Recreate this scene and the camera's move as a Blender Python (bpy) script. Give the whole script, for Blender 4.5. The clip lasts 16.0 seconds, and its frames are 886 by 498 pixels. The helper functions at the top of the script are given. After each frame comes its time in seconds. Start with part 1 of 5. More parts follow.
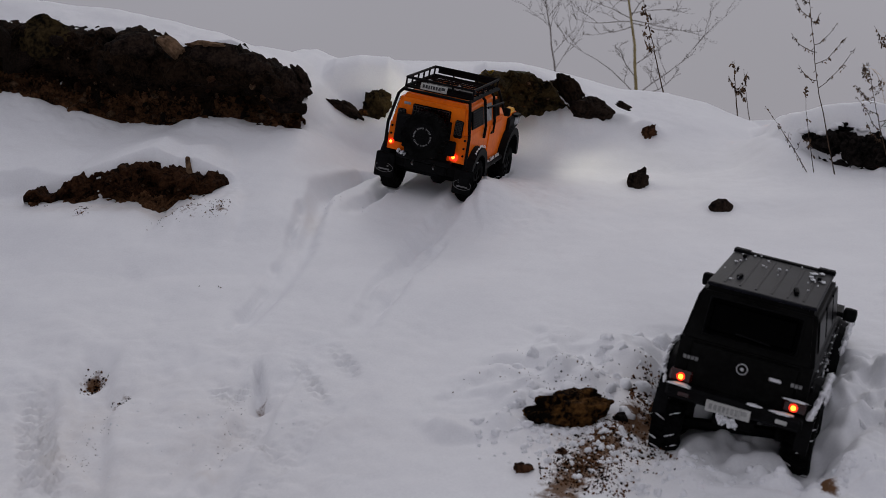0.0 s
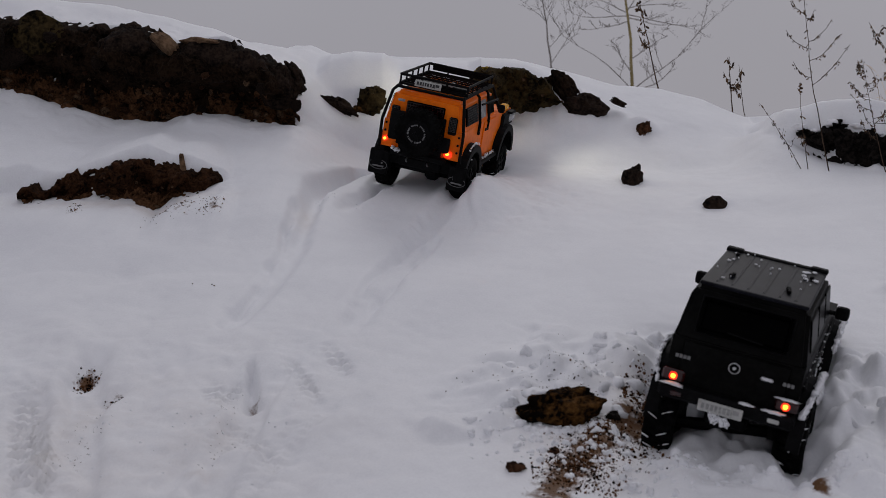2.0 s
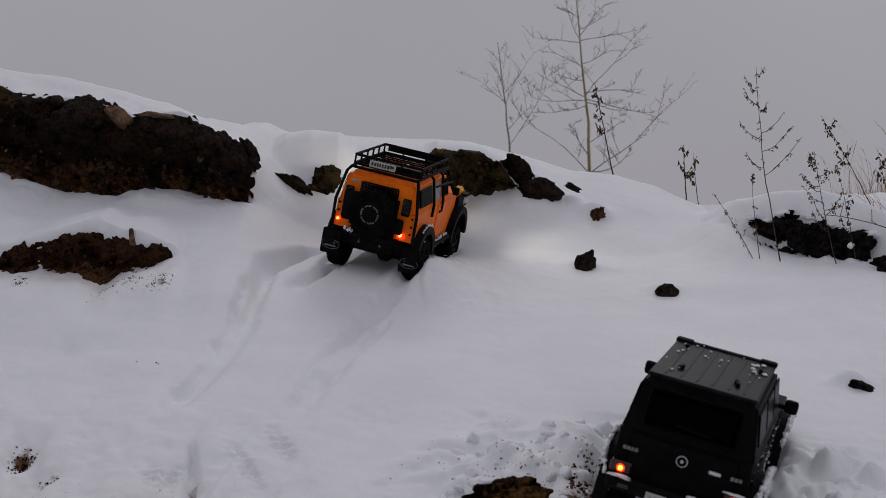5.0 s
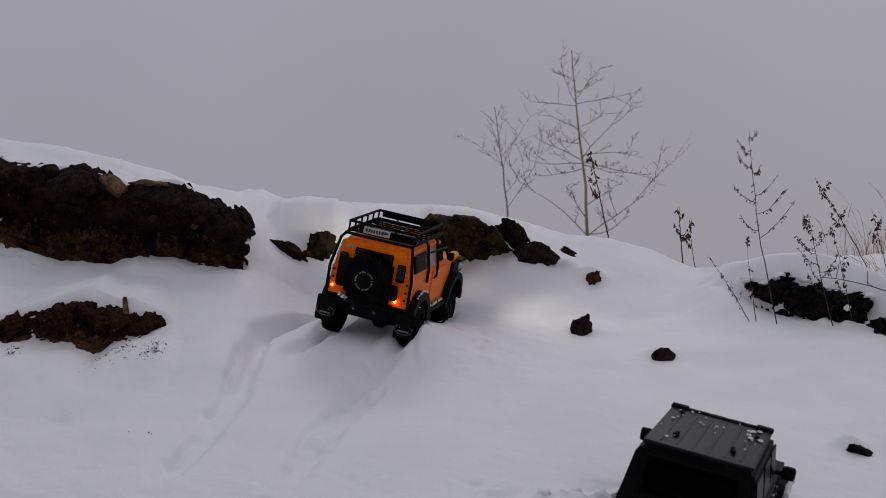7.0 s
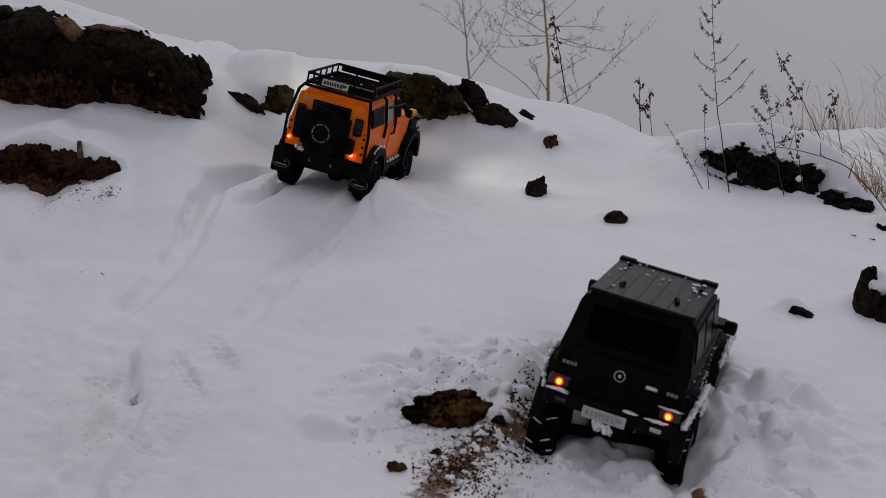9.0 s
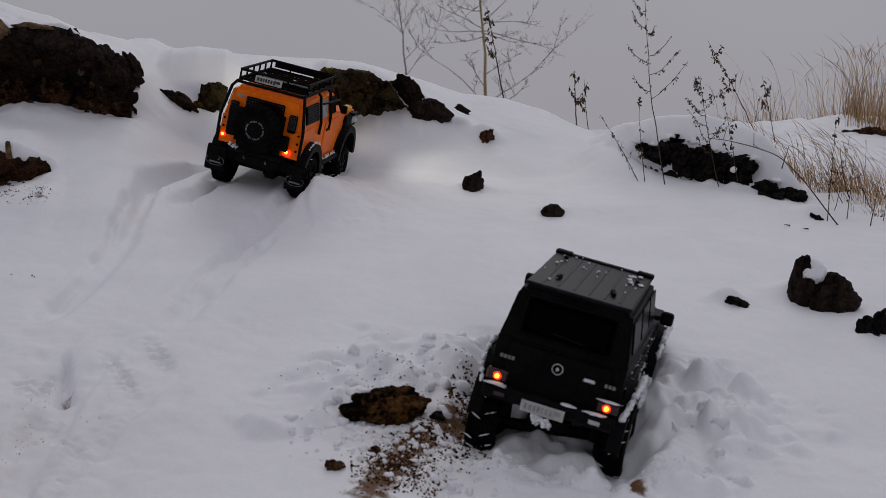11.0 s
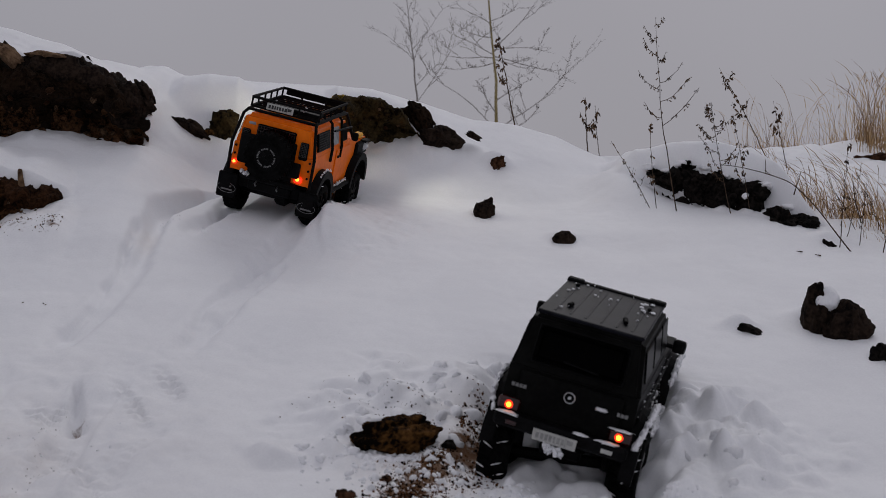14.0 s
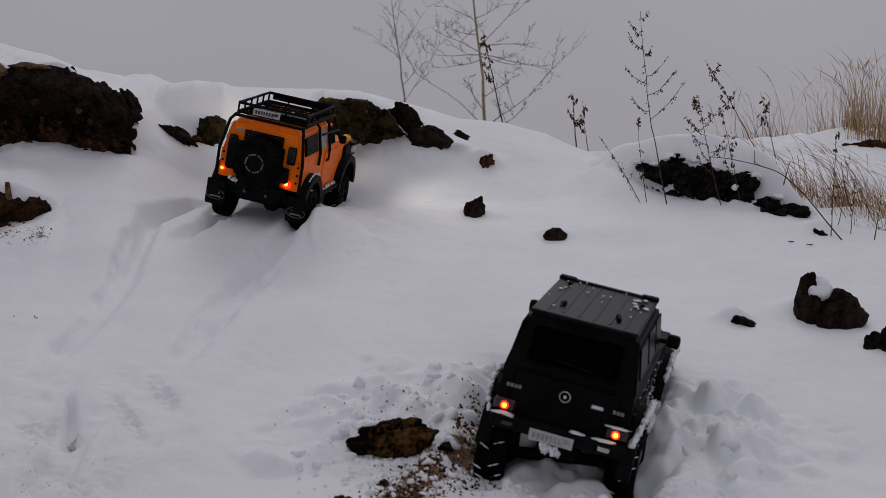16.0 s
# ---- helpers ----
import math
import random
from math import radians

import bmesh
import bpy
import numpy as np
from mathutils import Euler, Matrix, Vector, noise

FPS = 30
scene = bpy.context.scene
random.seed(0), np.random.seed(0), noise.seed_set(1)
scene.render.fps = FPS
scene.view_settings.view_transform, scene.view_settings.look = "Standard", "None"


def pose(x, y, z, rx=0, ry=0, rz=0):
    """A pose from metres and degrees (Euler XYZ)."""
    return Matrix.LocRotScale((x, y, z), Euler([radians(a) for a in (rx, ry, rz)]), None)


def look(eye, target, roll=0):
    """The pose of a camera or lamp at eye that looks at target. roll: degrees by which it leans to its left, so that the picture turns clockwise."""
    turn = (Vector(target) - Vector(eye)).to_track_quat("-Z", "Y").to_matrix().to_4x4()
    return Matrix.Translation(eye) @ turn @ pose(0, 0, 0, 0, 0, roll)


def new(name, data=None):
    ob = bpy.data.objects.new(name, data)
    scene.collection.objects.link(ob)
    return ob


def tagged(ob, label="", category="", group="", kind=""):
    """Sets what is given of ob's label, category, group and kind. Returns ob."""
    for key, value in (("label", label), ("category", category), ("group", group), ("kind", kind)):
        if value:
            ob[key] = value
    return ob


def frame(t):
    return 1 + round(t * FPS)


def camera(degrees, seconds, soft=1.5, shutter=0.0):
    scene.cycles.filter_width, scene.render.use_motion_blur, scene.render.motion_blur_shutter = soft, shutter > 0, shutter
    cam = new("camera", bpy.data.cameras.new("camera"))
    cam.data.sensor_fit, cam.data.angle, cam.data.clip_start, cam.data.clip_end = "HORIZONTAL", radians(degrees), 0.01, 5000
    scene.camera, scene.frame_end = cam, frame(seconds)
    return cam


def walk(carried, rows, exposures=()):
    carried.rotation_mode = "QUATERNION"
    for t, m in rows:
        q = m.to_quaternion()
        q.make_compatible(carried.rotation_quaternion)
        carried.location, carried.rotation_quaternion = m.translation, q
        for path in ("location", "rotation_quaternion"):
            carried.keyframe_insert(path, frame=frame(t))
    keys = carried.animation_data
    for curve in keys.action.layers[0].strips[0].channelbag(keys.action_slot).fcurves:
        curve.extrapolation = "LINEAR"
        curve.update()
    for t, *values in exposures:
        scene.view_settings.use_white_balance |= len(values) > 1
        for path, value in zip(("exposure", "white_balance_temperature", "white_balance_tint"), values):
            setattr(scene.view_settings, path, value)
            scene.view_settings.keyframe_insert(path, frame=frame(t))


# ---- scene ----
cam = camera(36.9, 16.0, 0.85)
cam.data.dof.use_dof, cam.data.dof.focus_distance, cam.data.dof.aperture_fstop = True, 2.85, 13.0
PATH = [
    (0, (0.0, -0.13, 1.004), (-0.013, 1.87, 0.984), -0.6),
    (0.5, (0.001, -0.13, 1.003), (-0.01, 1.87, 0.981), -0.9),
    (1, (0.001, -0.129, 1.004), (-0.008, 1.871, 0.978), -0.9),
    (1.5, (0.003, -0.131, 1.003), (-0.007, 1.869, 0.977), -0.9),
    (2, (0.005, -0.129, 1.01), (-0.003, 1.871, 0.981), -0.6),
    (2.5, (0.009, -0.126, 1.012), (0.013, 1.874, 1.017), -0.4),
    (3, (0.011, -0.124, 1.011), (0.028, 1.875, 1.035), -0.4),
    (3.5, (0.012, -0.124, 1.012), (0.035, 1.875, 1.052), -0.4),
    (4, (0.011, -0.123, 1.01), (0.041, 1.876, 1.064), 0.0),
    (4.5, (0.01, -0.117, 1.018), (0.051, 1.881, 1.077), 0.9),
    (5, (0.015, -0.112, 1.019), (0.072, 1.885, 1.107), 0.7),
    (7.5, (0.025, -0.106, 1.026), (0.081, 1.885, 1.213), 0.2),
    (8, (0.018, -0.118, 1.001), (0.086, 1.878, 1.111), 2.4),
    (8.5, (0.022, -0.118, 0.998), (0.109, 1.88, 1.03), 1.9),
    (9, (0.031, -0.114, 0.99), (0.154, 1.882, 0.984), 2.1),
    (9.5, (0.035, -0.111, 0.988), (0.217, 1.881, 0.978), 2.2),
    (12, (0.038, -0.101, 0.991), (0.243, 1.888, 0.991), 0.8),
    (12.5, (0.035, -0.104, 0.995), (0.209, 1.888, 1.013), 0.7),
    (13, (0.038, -0.102, 0.994), (0.219, 1.89, 1.021), 0.4),
    (13.5, (0.038, -0.101, 0.994), (0.225, 1.89, 1.022), 0.6),
    (14, (0.038, -0.1, 0.992), (0.233, 1.89, 1.021), 1.1),
    (14.5, (0.036, -0.099, 0.995), (0.233, 1.891, 1.024), 0.2),
    (15, (0.036, -0.097, 0.996), (0.227, 1.893, 1.029), -0.1),
    (15.5, (0.04, -0.095, 0.997), (0.238, 1.895, 1.031), -0.6),
    (16, (0.04, -0.095, 0.997), (0.247, 1.894, 1.023), -0.6),
]
walk(cam, [(t, look(eye, target, roll)) for t, eye, target, roll in PATH])

# ---- world, sun, exposure ----
world = bpy.data.worlds.new("overcast_sky")
scene.world = world
world.use_nodes = True
wn, wl = world.node_tree.nodes, world.node_tree.links
wn.clear()
w_out = wn.new("ShaderNodeOutputWorld")
w_bg = wn.new("ShaderNodeBackground")
w_sky = wn.new("ShaderNodeTexSky")
w_sky.sky_type = "NISHITA"
w_sky.sun_disc = False
w_sky.sun_elevation = radians(38)
w_sky.sun_rotation = radians(12)
w_sky.dust_density = 4.0
w_co = wn.new("ShaderNodeTexCoord")
w_sep = wn.new("ShaderNodeSeparateXYZ")
w_ramp = wn.new("ShaderNodeValToRGB")
w_ramp.color_ramp.elements[0].position = 0.0
w_ramp.color_ramp.elements[0].color = (3.3, 3.23, 3.6, 1)
w_ramp.color_ramp.elements[1].position = 0.9
w_ramp.color_ramp.elements[1].color = (4.5, 4.45, 4.98, 1)
w_noise = wn.new("ShaderNodeTexNoise")
w_noise.inputs["Scale"].default_value = 2.2
w_noise.inputs["Detail"].default_value = 3.0
w_map = wn.new("ShaderNodeMapRange")
w_map.inputs["From Min"].default_value = 0.3
w_map.inputs["From Max"].default_value = 0.7
w_map.inputs["To Min"].default_value = 0.94
w_map.inputs["To Max"].default_value = 1.05
w_cloud = wn.new("ShaderNodeMixRGB")
w_cloud.blend_type = "MULTIPLY"
w_cloud.inputs["Fac"].default_value = 1.0
w_mix = wn.new("ShaderNodeMixRGB")
w_mix.inputs["Fac"].default_value = 0.985
w_bg.inputs["Strength"].default_value = 0.09
wl.new(w_co.outputs["Generated"], w_sep.inputs["Vector"])
wl.new(w_sep.outputs["Z"], w_ramp.inputs["Fac"])
wl.new(w_co.outputs["Generated"], w_noise.inputs["Vector"])
wl.new(w_noise.outputs["Fac"], w_map.inputs["Value"])
wl.new(w_ramp.outputs["Color"], w_cloud.inputs["Color1"])
wl.new(w_map.outputs["Result"], w_cloud.inputs["Color2"])
wl.new(w_sky.outputs["Color"], w_mix.inputs["Color1"])
wl.new(w_cloud.outputs["Color"], w_mix.inputs["Color2"])
wl.new(w_mix.outputs["Color"], w_bg.inputs["Color"])
wl.new(w_bg.outputs["Background"], w_out.inputs["Surface"])

sun_data = bpy.data.lights.new("sun", "SUN")
sun_data.energy = 0.4
sun_data.angle = radians(30)
sun_data.color = (1.0, 0.97, 0.95)
sun = new("sun", sun_data)
sun.matrix_world = look((1.2, 8.0, 7.0), (0, 2.5, 1))


# ---- materials ----
def material(name, dark, light, scale=20.0, rough=0.7, bump=0.3, metal=0.0, fine=120.0, spec=0.5, depth=0.004, pieces=False, lo=0.4, hi=0.6):
    """A surface of two mottled colours, with coarse and fine relief in metres of the thing's own space."""
    m = bpy.data.materials.new(name)
    m.use_nodes = True
    n, l = m.node_tree.nodes, m.node_tree.links
    b = n["Principled BSDF"]
    co = n.new("ShaderNodeTexCoord")
    big = n.new("ShaderNodeTexNoise")
    big.inputs["Scale"].default_value = scale
    big.inputs["Detail"].default_value = 6.0
    big.inputs["Roughness"].default_value = 0.65
    small = n.new("ShaderNodeTexNoise")
    small.inputs["Scale"].default_value = fine
    small.inputs["Detail"].default_value = 4.0
    l.new(co.outputs["Object"], big.inputs["Vector"])
    l.new(co.outputs["Object"], small.inputs["Vector"])
    ramp = n.new("ShaderNodeValToRGB")
    ramp.color_ramp.elements[0].position, ramp.color_ramp.elements[1].position = lo, hi
    ramp.color_ramp.elements[0].color, ramp.color_ramp.elements[1].color = (*dark, 1), (*light, 1)
    mixer = n.new("ShaderNodeMath")
    mixer.operation = "MULTIPLY_ADD"
    mixer.inputs[1].default_value = 0.4
    half = n.new("ShaderNodeMath")
    half.operation = "MULTIPLY"
    half.inputs[1].default_value = 0.6
    l.new(big.outputs["Fac"], half.inputs[0])
    l.new(small.outputs["Fac"], mixer.inputs[0])
    l.new(half.outputs[0], mixer.inputs[2])
    if pieces:
        geo = n.new("ShaderNodeNewGeometry")
        vary = n.new("ShaderNodeMath")
        vary.operation = "MULTIPLY_ADD"
        vary.inputs[1].default_value = 0.5
        shift = n.new("ShaderNodeMath")
        shift.operation = "SUBTRACT"
        shift.inputs[1].default_value = 0.25
        l.new(mixer.outputs[0], shift.inputs[0])
        l.new(geo.outputs["Random Per Island"], vary.inputs[0])
        l.new(shift.outputs[0], vary.inputs[2])
        l.new(vary.outputs[0], ramp.inputs["Fac"])
    else:
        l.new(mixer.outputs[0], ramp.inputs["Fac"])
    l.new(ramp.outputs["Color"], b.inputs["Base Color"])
    b.inputs["Roughness"].default_value = rough
    b.inputs["Metallic"].default_value = metal
    b.inputs["Specular IOR Level"].default_value = spec
    if bump:
        bn = n.new("ShaderNodeBump")
        bn.inputs["Strength"].default_value = bump
        bn.inputs["Distance"].default_value = depth
        l.new(mixer.outputs[0], bn.inputs["Height"])
        l.new(bn.outputs["Normal"], b.inputs["Normal"])
    return m


def glowing(name, colour, strength, base=(0.4, 0.02, 0.01)):
    m = bpy.data.materials.new(name)
    m.use_nodes = True
    b = m.node_tree.nodes["Principled BSDF"]
    b.inputs["Base Color"].default_value = (*base, 1)
    b.inputs["Emission Color"].default_value = (*colour, 1)
    b.inputs["Emission Strength"].default_value = strength
    b.inputs["Roughness"].default_value = 0.25
    return m


def snow_material():
    m = material("snow", (0.83, 0.835, 0.86), (0.9, 0.905, 0.925), 5.0, 0.6, 0.2, 0, 300.0, 0.15, 0.002)
    n, l = m.node_tree.nodes, m.node_tree.links
    b = n["Principled BSDF"]
    ramp = [x for x in n if x.type == "VALTORGB"][0]
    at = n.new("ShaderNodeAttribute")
    at.attribute_name = "brown_tint"
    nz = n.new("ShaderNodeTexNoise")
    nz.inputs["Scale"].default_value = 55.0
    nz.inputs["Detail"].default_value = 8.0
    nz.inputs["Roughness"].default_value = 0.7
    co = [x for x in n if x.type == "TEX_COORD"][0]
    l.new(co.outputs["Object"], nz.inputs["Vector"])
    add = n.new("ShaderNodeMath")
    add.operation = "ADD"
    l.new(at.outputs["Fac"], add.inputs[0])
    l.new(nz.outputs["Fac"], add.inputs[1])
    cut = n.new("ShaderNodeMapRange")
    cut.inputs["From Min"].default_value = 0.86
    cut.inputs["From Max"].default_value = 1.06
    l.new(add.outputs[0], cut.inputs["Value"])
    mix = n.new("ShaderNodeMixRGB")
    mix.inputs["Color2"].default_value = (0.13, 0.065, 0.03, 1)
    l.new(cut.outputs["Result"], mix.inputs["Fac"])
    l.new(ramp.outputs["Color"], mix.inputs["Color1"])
    dirty = n.new("ShaderNodeAttribute")
    dirty.attribute_name = "dirty"
    fleck = n.new("ShaderNodeMath")
    fleck.operation = "MULTIPLY"
    l.new(dirty.outputs["Fac"], fleck.inputs[0])
    l.new(nz.outputs["Fac"], fleck.inputs[1])
    wash = n.new("ShaderNodeMixRGB")
    wash.inputs["Color2"].default_value = (0.5, 0.36, 0.24, 1)
    l.new(fleck.outputs[0], wash.inputs["Fac"])
    l.new(ramp.outputs["Color"], wash.inputs["Color1"])
    l.new(wash.outputs["Color"], mix.inputs["Color1"])
    l.new(mix.outputs["Color"], b.inputs["Base Color"])
    return m


SNOW = snow_material()
LOOSE_SNOW = material("loose_snow", (0.8, 0.81, 0.84), (0.9, 0.9, 0.92), 30, 0.6, 0.5, 0, 300, 0.2)
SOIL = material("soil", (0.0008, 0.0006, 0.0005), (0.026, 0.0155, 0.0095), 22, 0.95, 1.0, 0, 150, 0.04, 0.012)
SOIL_BROWN = material("brown_soil", (0.004, 0.002, 0.0013), (0.13, 0.064, 0.031), 34, 0.95, 1.0, 0, 200, 0.04, 0.008)
SOIL_RED = material("red_soil", (0.002, 0.001, 0.0007), (0.06, 0.027, 0.013), 30, 0.95, 1.0, 0, 180, 0.04, 0.01)
STONE = material("dark_stone", (0.003, 0.002, 0.002), (0.032, 0.021, 0.015), 25, 0.9, 0.9, 0, 160, 0.06, 0.008)
BLACK_STONE = material("black_stone", (0.0015, 0.0015, 0.0015), (0.02, 0.016, 0.014), 30, 0.9, 1.0, 0, 130, 0.05, 0.01)
BROWN_STONE = material("brown_stone", (0.003, 0.0015, 0.001), (0.08, 0.038, 0.02), 25, 0.9, 0.8, 0, 150, 0.06, 0.006)
OCHRE_STONE = material("lichened_stone", (0.003, 0.0018, 0.001), (0.115, 0.054, 0.016), 17, 0.95, 1.0, 0, 140, 0.05, 0.009, lo=0.47, hi=0.62)
TAN_STONE = material("tan_stone", (0.05, 0.028, 0.016), (0.2, 0.125, 0.075), 18, 0.9, 0.7, 0, 120, 0.08, 0.006)
LICHEN = material("yellow_lichen", (0.03, 0.02, 0.006), (0.36, 0.24, 0.04), 40, 0.95, 0.8, 0, 160, 0.05, 0.004)
PEBBLE = material("mixed_pebbles", (0.006, 0.004, 0.003), (0.17, 0.1, 0.055), 3, 0.85, 0.6, 0, 20, 0.15, 0.02)
MOSSY_STONE = material("mossy_stone", (0.003, 0.0025, 0.0015), (0.05, 0.034, 0.014), 26, 0.95, 1.0, 0, 130, 0.05, 0.008)
GREY_STONE = material("grey_stone", (0.03, 0.03, 0.02), (0.1, 0.1, 0.07), 30, 0.85, 0.7, 0, 150, 0.2, 0.004)
CRUMB = material("crumbs", (0.005, 0.0024, 0.0015), (0.13, 0.055, 0.021), 40, 0.95, 0.6, 0, 200, 0.1, 0.004, True)
ORANGE = material("orange_paint", (0.78, 0.142, 0.002), (0.93, 0.182, 0.003), 14, 0.42, 0.08, 0, 90, 0.12, 0.001)
BLACK_PLASTIC = material("black_plastic", (0.0012, 0.0012, 0.0014), (0.005, 0.005, 0.0055), 40, 0.6, 0.2, 0, 250, 0.07, 0.001)
RUBBER = material("tyre_rubber", (0.001, 0.001, 0.001), (0.006, 0.006, 0.006), 40, 0.85, 0.4, 0, 200, 0.04, 0.002)
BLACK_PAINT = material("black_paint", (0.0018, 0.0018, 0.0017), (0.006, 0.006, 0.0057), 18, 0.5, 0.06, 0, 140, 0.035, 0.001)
# body black made lighter and bluer: sky reflection put into the roof colour
SKYLIT_ROOF = material("wet_skylit_black_paint", (0.004, 0.004, 0.006), (0.011, 0.0115, 0.016), 25, 0.38, 0.12, 0, 180, 0.06, 0.001)
GLASS_DARK = material("dark_glass", (0.0004, 0.0004, 0.0005), (0.001, 0.001, 0.0011), 8, 0.3, 0.0, 0, 60, 0.015)
CLEAR_LENS = material("clear_lens", (0.3, 0.31, 0.32), (0.5, 0.5, 0.52), 30, 0.12, 0.0, 0, 60, 0.7)
GREY_PLASTIC = material("grey_plastic", (0.16, 0.16, 0.17), (0.3, 0.3, 0.31), 30, 0.5, 0.1, 0, 200)
CHROME = material("bright_metal", (0.45, 0.45, 0.46), (0.6, 0.6, 0.62), 20, 0.3, 0.0, 1.0, 100)
WHITE_PLATE = material("white_plate", (0.36, 0.36, 0.34), (0.5, 0.5, 0.48), 30, 0.5, 0.05, 0, 150)
INK = material("ink", (0.015, 0.015, 0.015), (0.03, 0.03, 0.03), 30, 0.6, 0.0, 0, 100)
GREY_INK = material("dull_wire", (0.02, 0.02, 0.02), (0.06, 0.06, 0.06), 60, 0.6, 0.0, 0, 200, 0.2)
FADED_MARK = material("faded_lettering", (0.12, 0.12, 0.12), (0.22, 0.22, 0.22), 60, 0.6, 0.0, 0, 200)
PLATE_MARK = material("worn_lettering", (0.2, 0.2, 0.2), (0.34, 0.34, 0.33), 60, 0.6, 0.0, 0, 200)
YELLOW = material("amber_lens", (0.75, 0.33, 0.02), (0.85, 0.42, 0.04), 30, 0.2, 0.0, 0, 100)
RED_LENS = material("red_lens", (0.012, 0.0008, 0.0007), (0.035, 0.0014, 0.0011), 40, 0.2, 0.0, 0, 100)
DRY_STEM = material("dry_stem", (0.025, 0.016, 0.011), (0.1, 0.065, 0.042), 30, 0.8, 0.3, 0, 200, 0.2)
DRY_LEAF = material("dry_leaf", (0.025, 0.015, 0.01), (0.13, 0.08, 0.045), 40, 0.85, 0.2, 0, 200, 0.2, 0.004, True)
STRAW = material("straw", (0.19, 0.1, 0.04), (0.54, 0.37, 0.19), 12, 0.7, 0.1, 0, 100, 0.3, 0.004, True)
PALE_BARK = material("pale_bark", (0.18, 0.14, 0.06), (0.32, 0.26, 0.13), 6, 0.8, 0.2, 0, 60, 0.2)
# distance haze is mixed into this light grey of limbs and twigs
HAZY_BARK = material("hazy_bark", (0.16, 0.145, 0.135), (0.25, 0.225, 0.21), 6, 0.8, 0.2, 0, 60, 0.2)
RED_GLOW = glowing("lit_red_lamp", (1.0, 0.03, 0.005), 1.3)
AMBER_GLOW = glowing("lit_amber_core", (1.0, 0.22, 0.02), 4.5, (0.8, 0.2, 0.02))
RED_CORE = glowing("lit_red_core", (1.0, 0.3, 0.02), 5.0, (0.6, 0.1, 0.02))
HEAD_GLOW = glowing("lit_headlamp", (1.0, 0.93, 0.75), 6.0, (0.8, 0.8, 0.75))


# ---- shaping helpers ----
def part(name, bm, mat, parent=None, label="", smooth=False, m=None):
    """Links a bmesh as one mesh object, under a thing or a part."""
    me = bpy.data.meshes.new(name)
    bmesh.ops.recalc_face_normals(bm, faces=bm.faces)
    bm.to_mesh(me)
    bm.free()
    me.materials.append(mat)
    if smooth:
        me.polygons.foreach_set("use_smooth", [True] * len(me.polygons))
    ob = new(name, me)
    if parent:
        ob.parent = parent
    if m is not None:
        ob.matrix_basis = m
    return tagged(ob, label) if label else ob


def box(bm, c, s, bevel=0.0, m=None, seg=1):
    got = bmesh.ops.create_cube(bm, size=1.0)["verts"]
    for v in got:
        v.co = Vector((v.co.x * s[0] + c[0], v.co.y * s[1] + c[1], v.co.z * s[2] + c[2]))
    if bevel:
        edges = list({e for v in got for e in v.link_edges})
        got = bmesh.ops.bevel(bm, geom=edges, offset=bevel, segments=seg, affect="EDGES", profile=0.6)["verts"]
    if m is not None:
        bmesh.ops.transform(bm, matrix=m, verts=list(set(got)))
    return bm


def tube(bm, pts, radii, sides=6):
    """A tapered round bar along the points."""
    pts = [Vector(p) for p in pts]
    if not hasattr(radii, "__len__"):
        radii = [radii] * len(pts)
    rings = []
    for i, p in enumerate(pts):
        d = (pts[min(i + 1, len(pts) - 1)] - pts[max(i - 1, 0)]).normalized()
        a = d.orthogonal().normalized() if i == 0 else (a - d * a.dot(d)).normalized()
        b = d.cross(a)
        rings.append([bm.verts.new(p + radii[i] * (a * math.cos(k * math.tau / sides) + b * math.sin(k * math.tau / sides))) for k in range(sides)])
    for r, q in zip(rings, rings[1:]):
        for k in range(sides):
            bm.faces.new((r[k], r[(k + 1) % sides], q[(k + 1) % sides], q[k]))
    bm.faces.new(rings[0][::-1])
    bm.faces.new(rings[-1])
    return bm


def extrude(bm, outline, x0, x1, top=None):
    """A solid between x0 and x1 with the outline (y, z); top = (z0, z1, inset) leans the sides in above z0."""
    def inset(z):
        return 0.0 if not top or z <= top[0] else top[2] * (z - top[0]) / (top[1] - top[0])
    a = [bm.verts.new((x0 + inset(z), y, z)) for y, z in outline]
    b = [bm.verts.new((x1 - inset(z), y, z)) for y, z in outline]
    bm.faces.new(a)
    bm.faces.new(b[::-1])
    for i in range(len(a)):
        j = (i + 1) % len(a)
        bm.faces.new((a[i], b[i], b[j], a[j]))
    return bm


def thing(name, m, label, category, group="", kind=""):
    ob = new(name)
    ob.matrix_basis = m
    ob.empty_display_size = 0.05
    return tagged(ob, label, category, group, kind)


# ---- where the two model cars stand ----
OR_POSE = pose(-0.007, 2.775, 1.1215, 13.2, 13.9, -13.7) @ Matrix.Scale(0.895, 4)
BL_POSE = pose(0.395, 1.665, 0.745, 10.9, 14.4, -19.5) @ Matrix.Scale(0.86, 4)


# ---- the snowy hillside ----
_rng = np.random.RandomState(7)
_lattice = _rng.rand(256, 256)


def value_noise(x, y):
    xi, yi = np.floor(x).astype(int), np.floor(y).astype(int)
    fx, fy = x - xi, y - yi
    fx, fy = fx * fx * (3 - 2 * fx), fy * fy * (3 - 2 * fy)
    g = lambda i, j: _lattice[i % 256, j % 256]
    return (g(xi, yi) * (1 - fx) + g(xi + 1, yi) * fx) * (1 - fy) + (g(xi, yi + 1) * (1 - fx) + g(xi + 1, yi + 1) * fx) * fy - 0.5


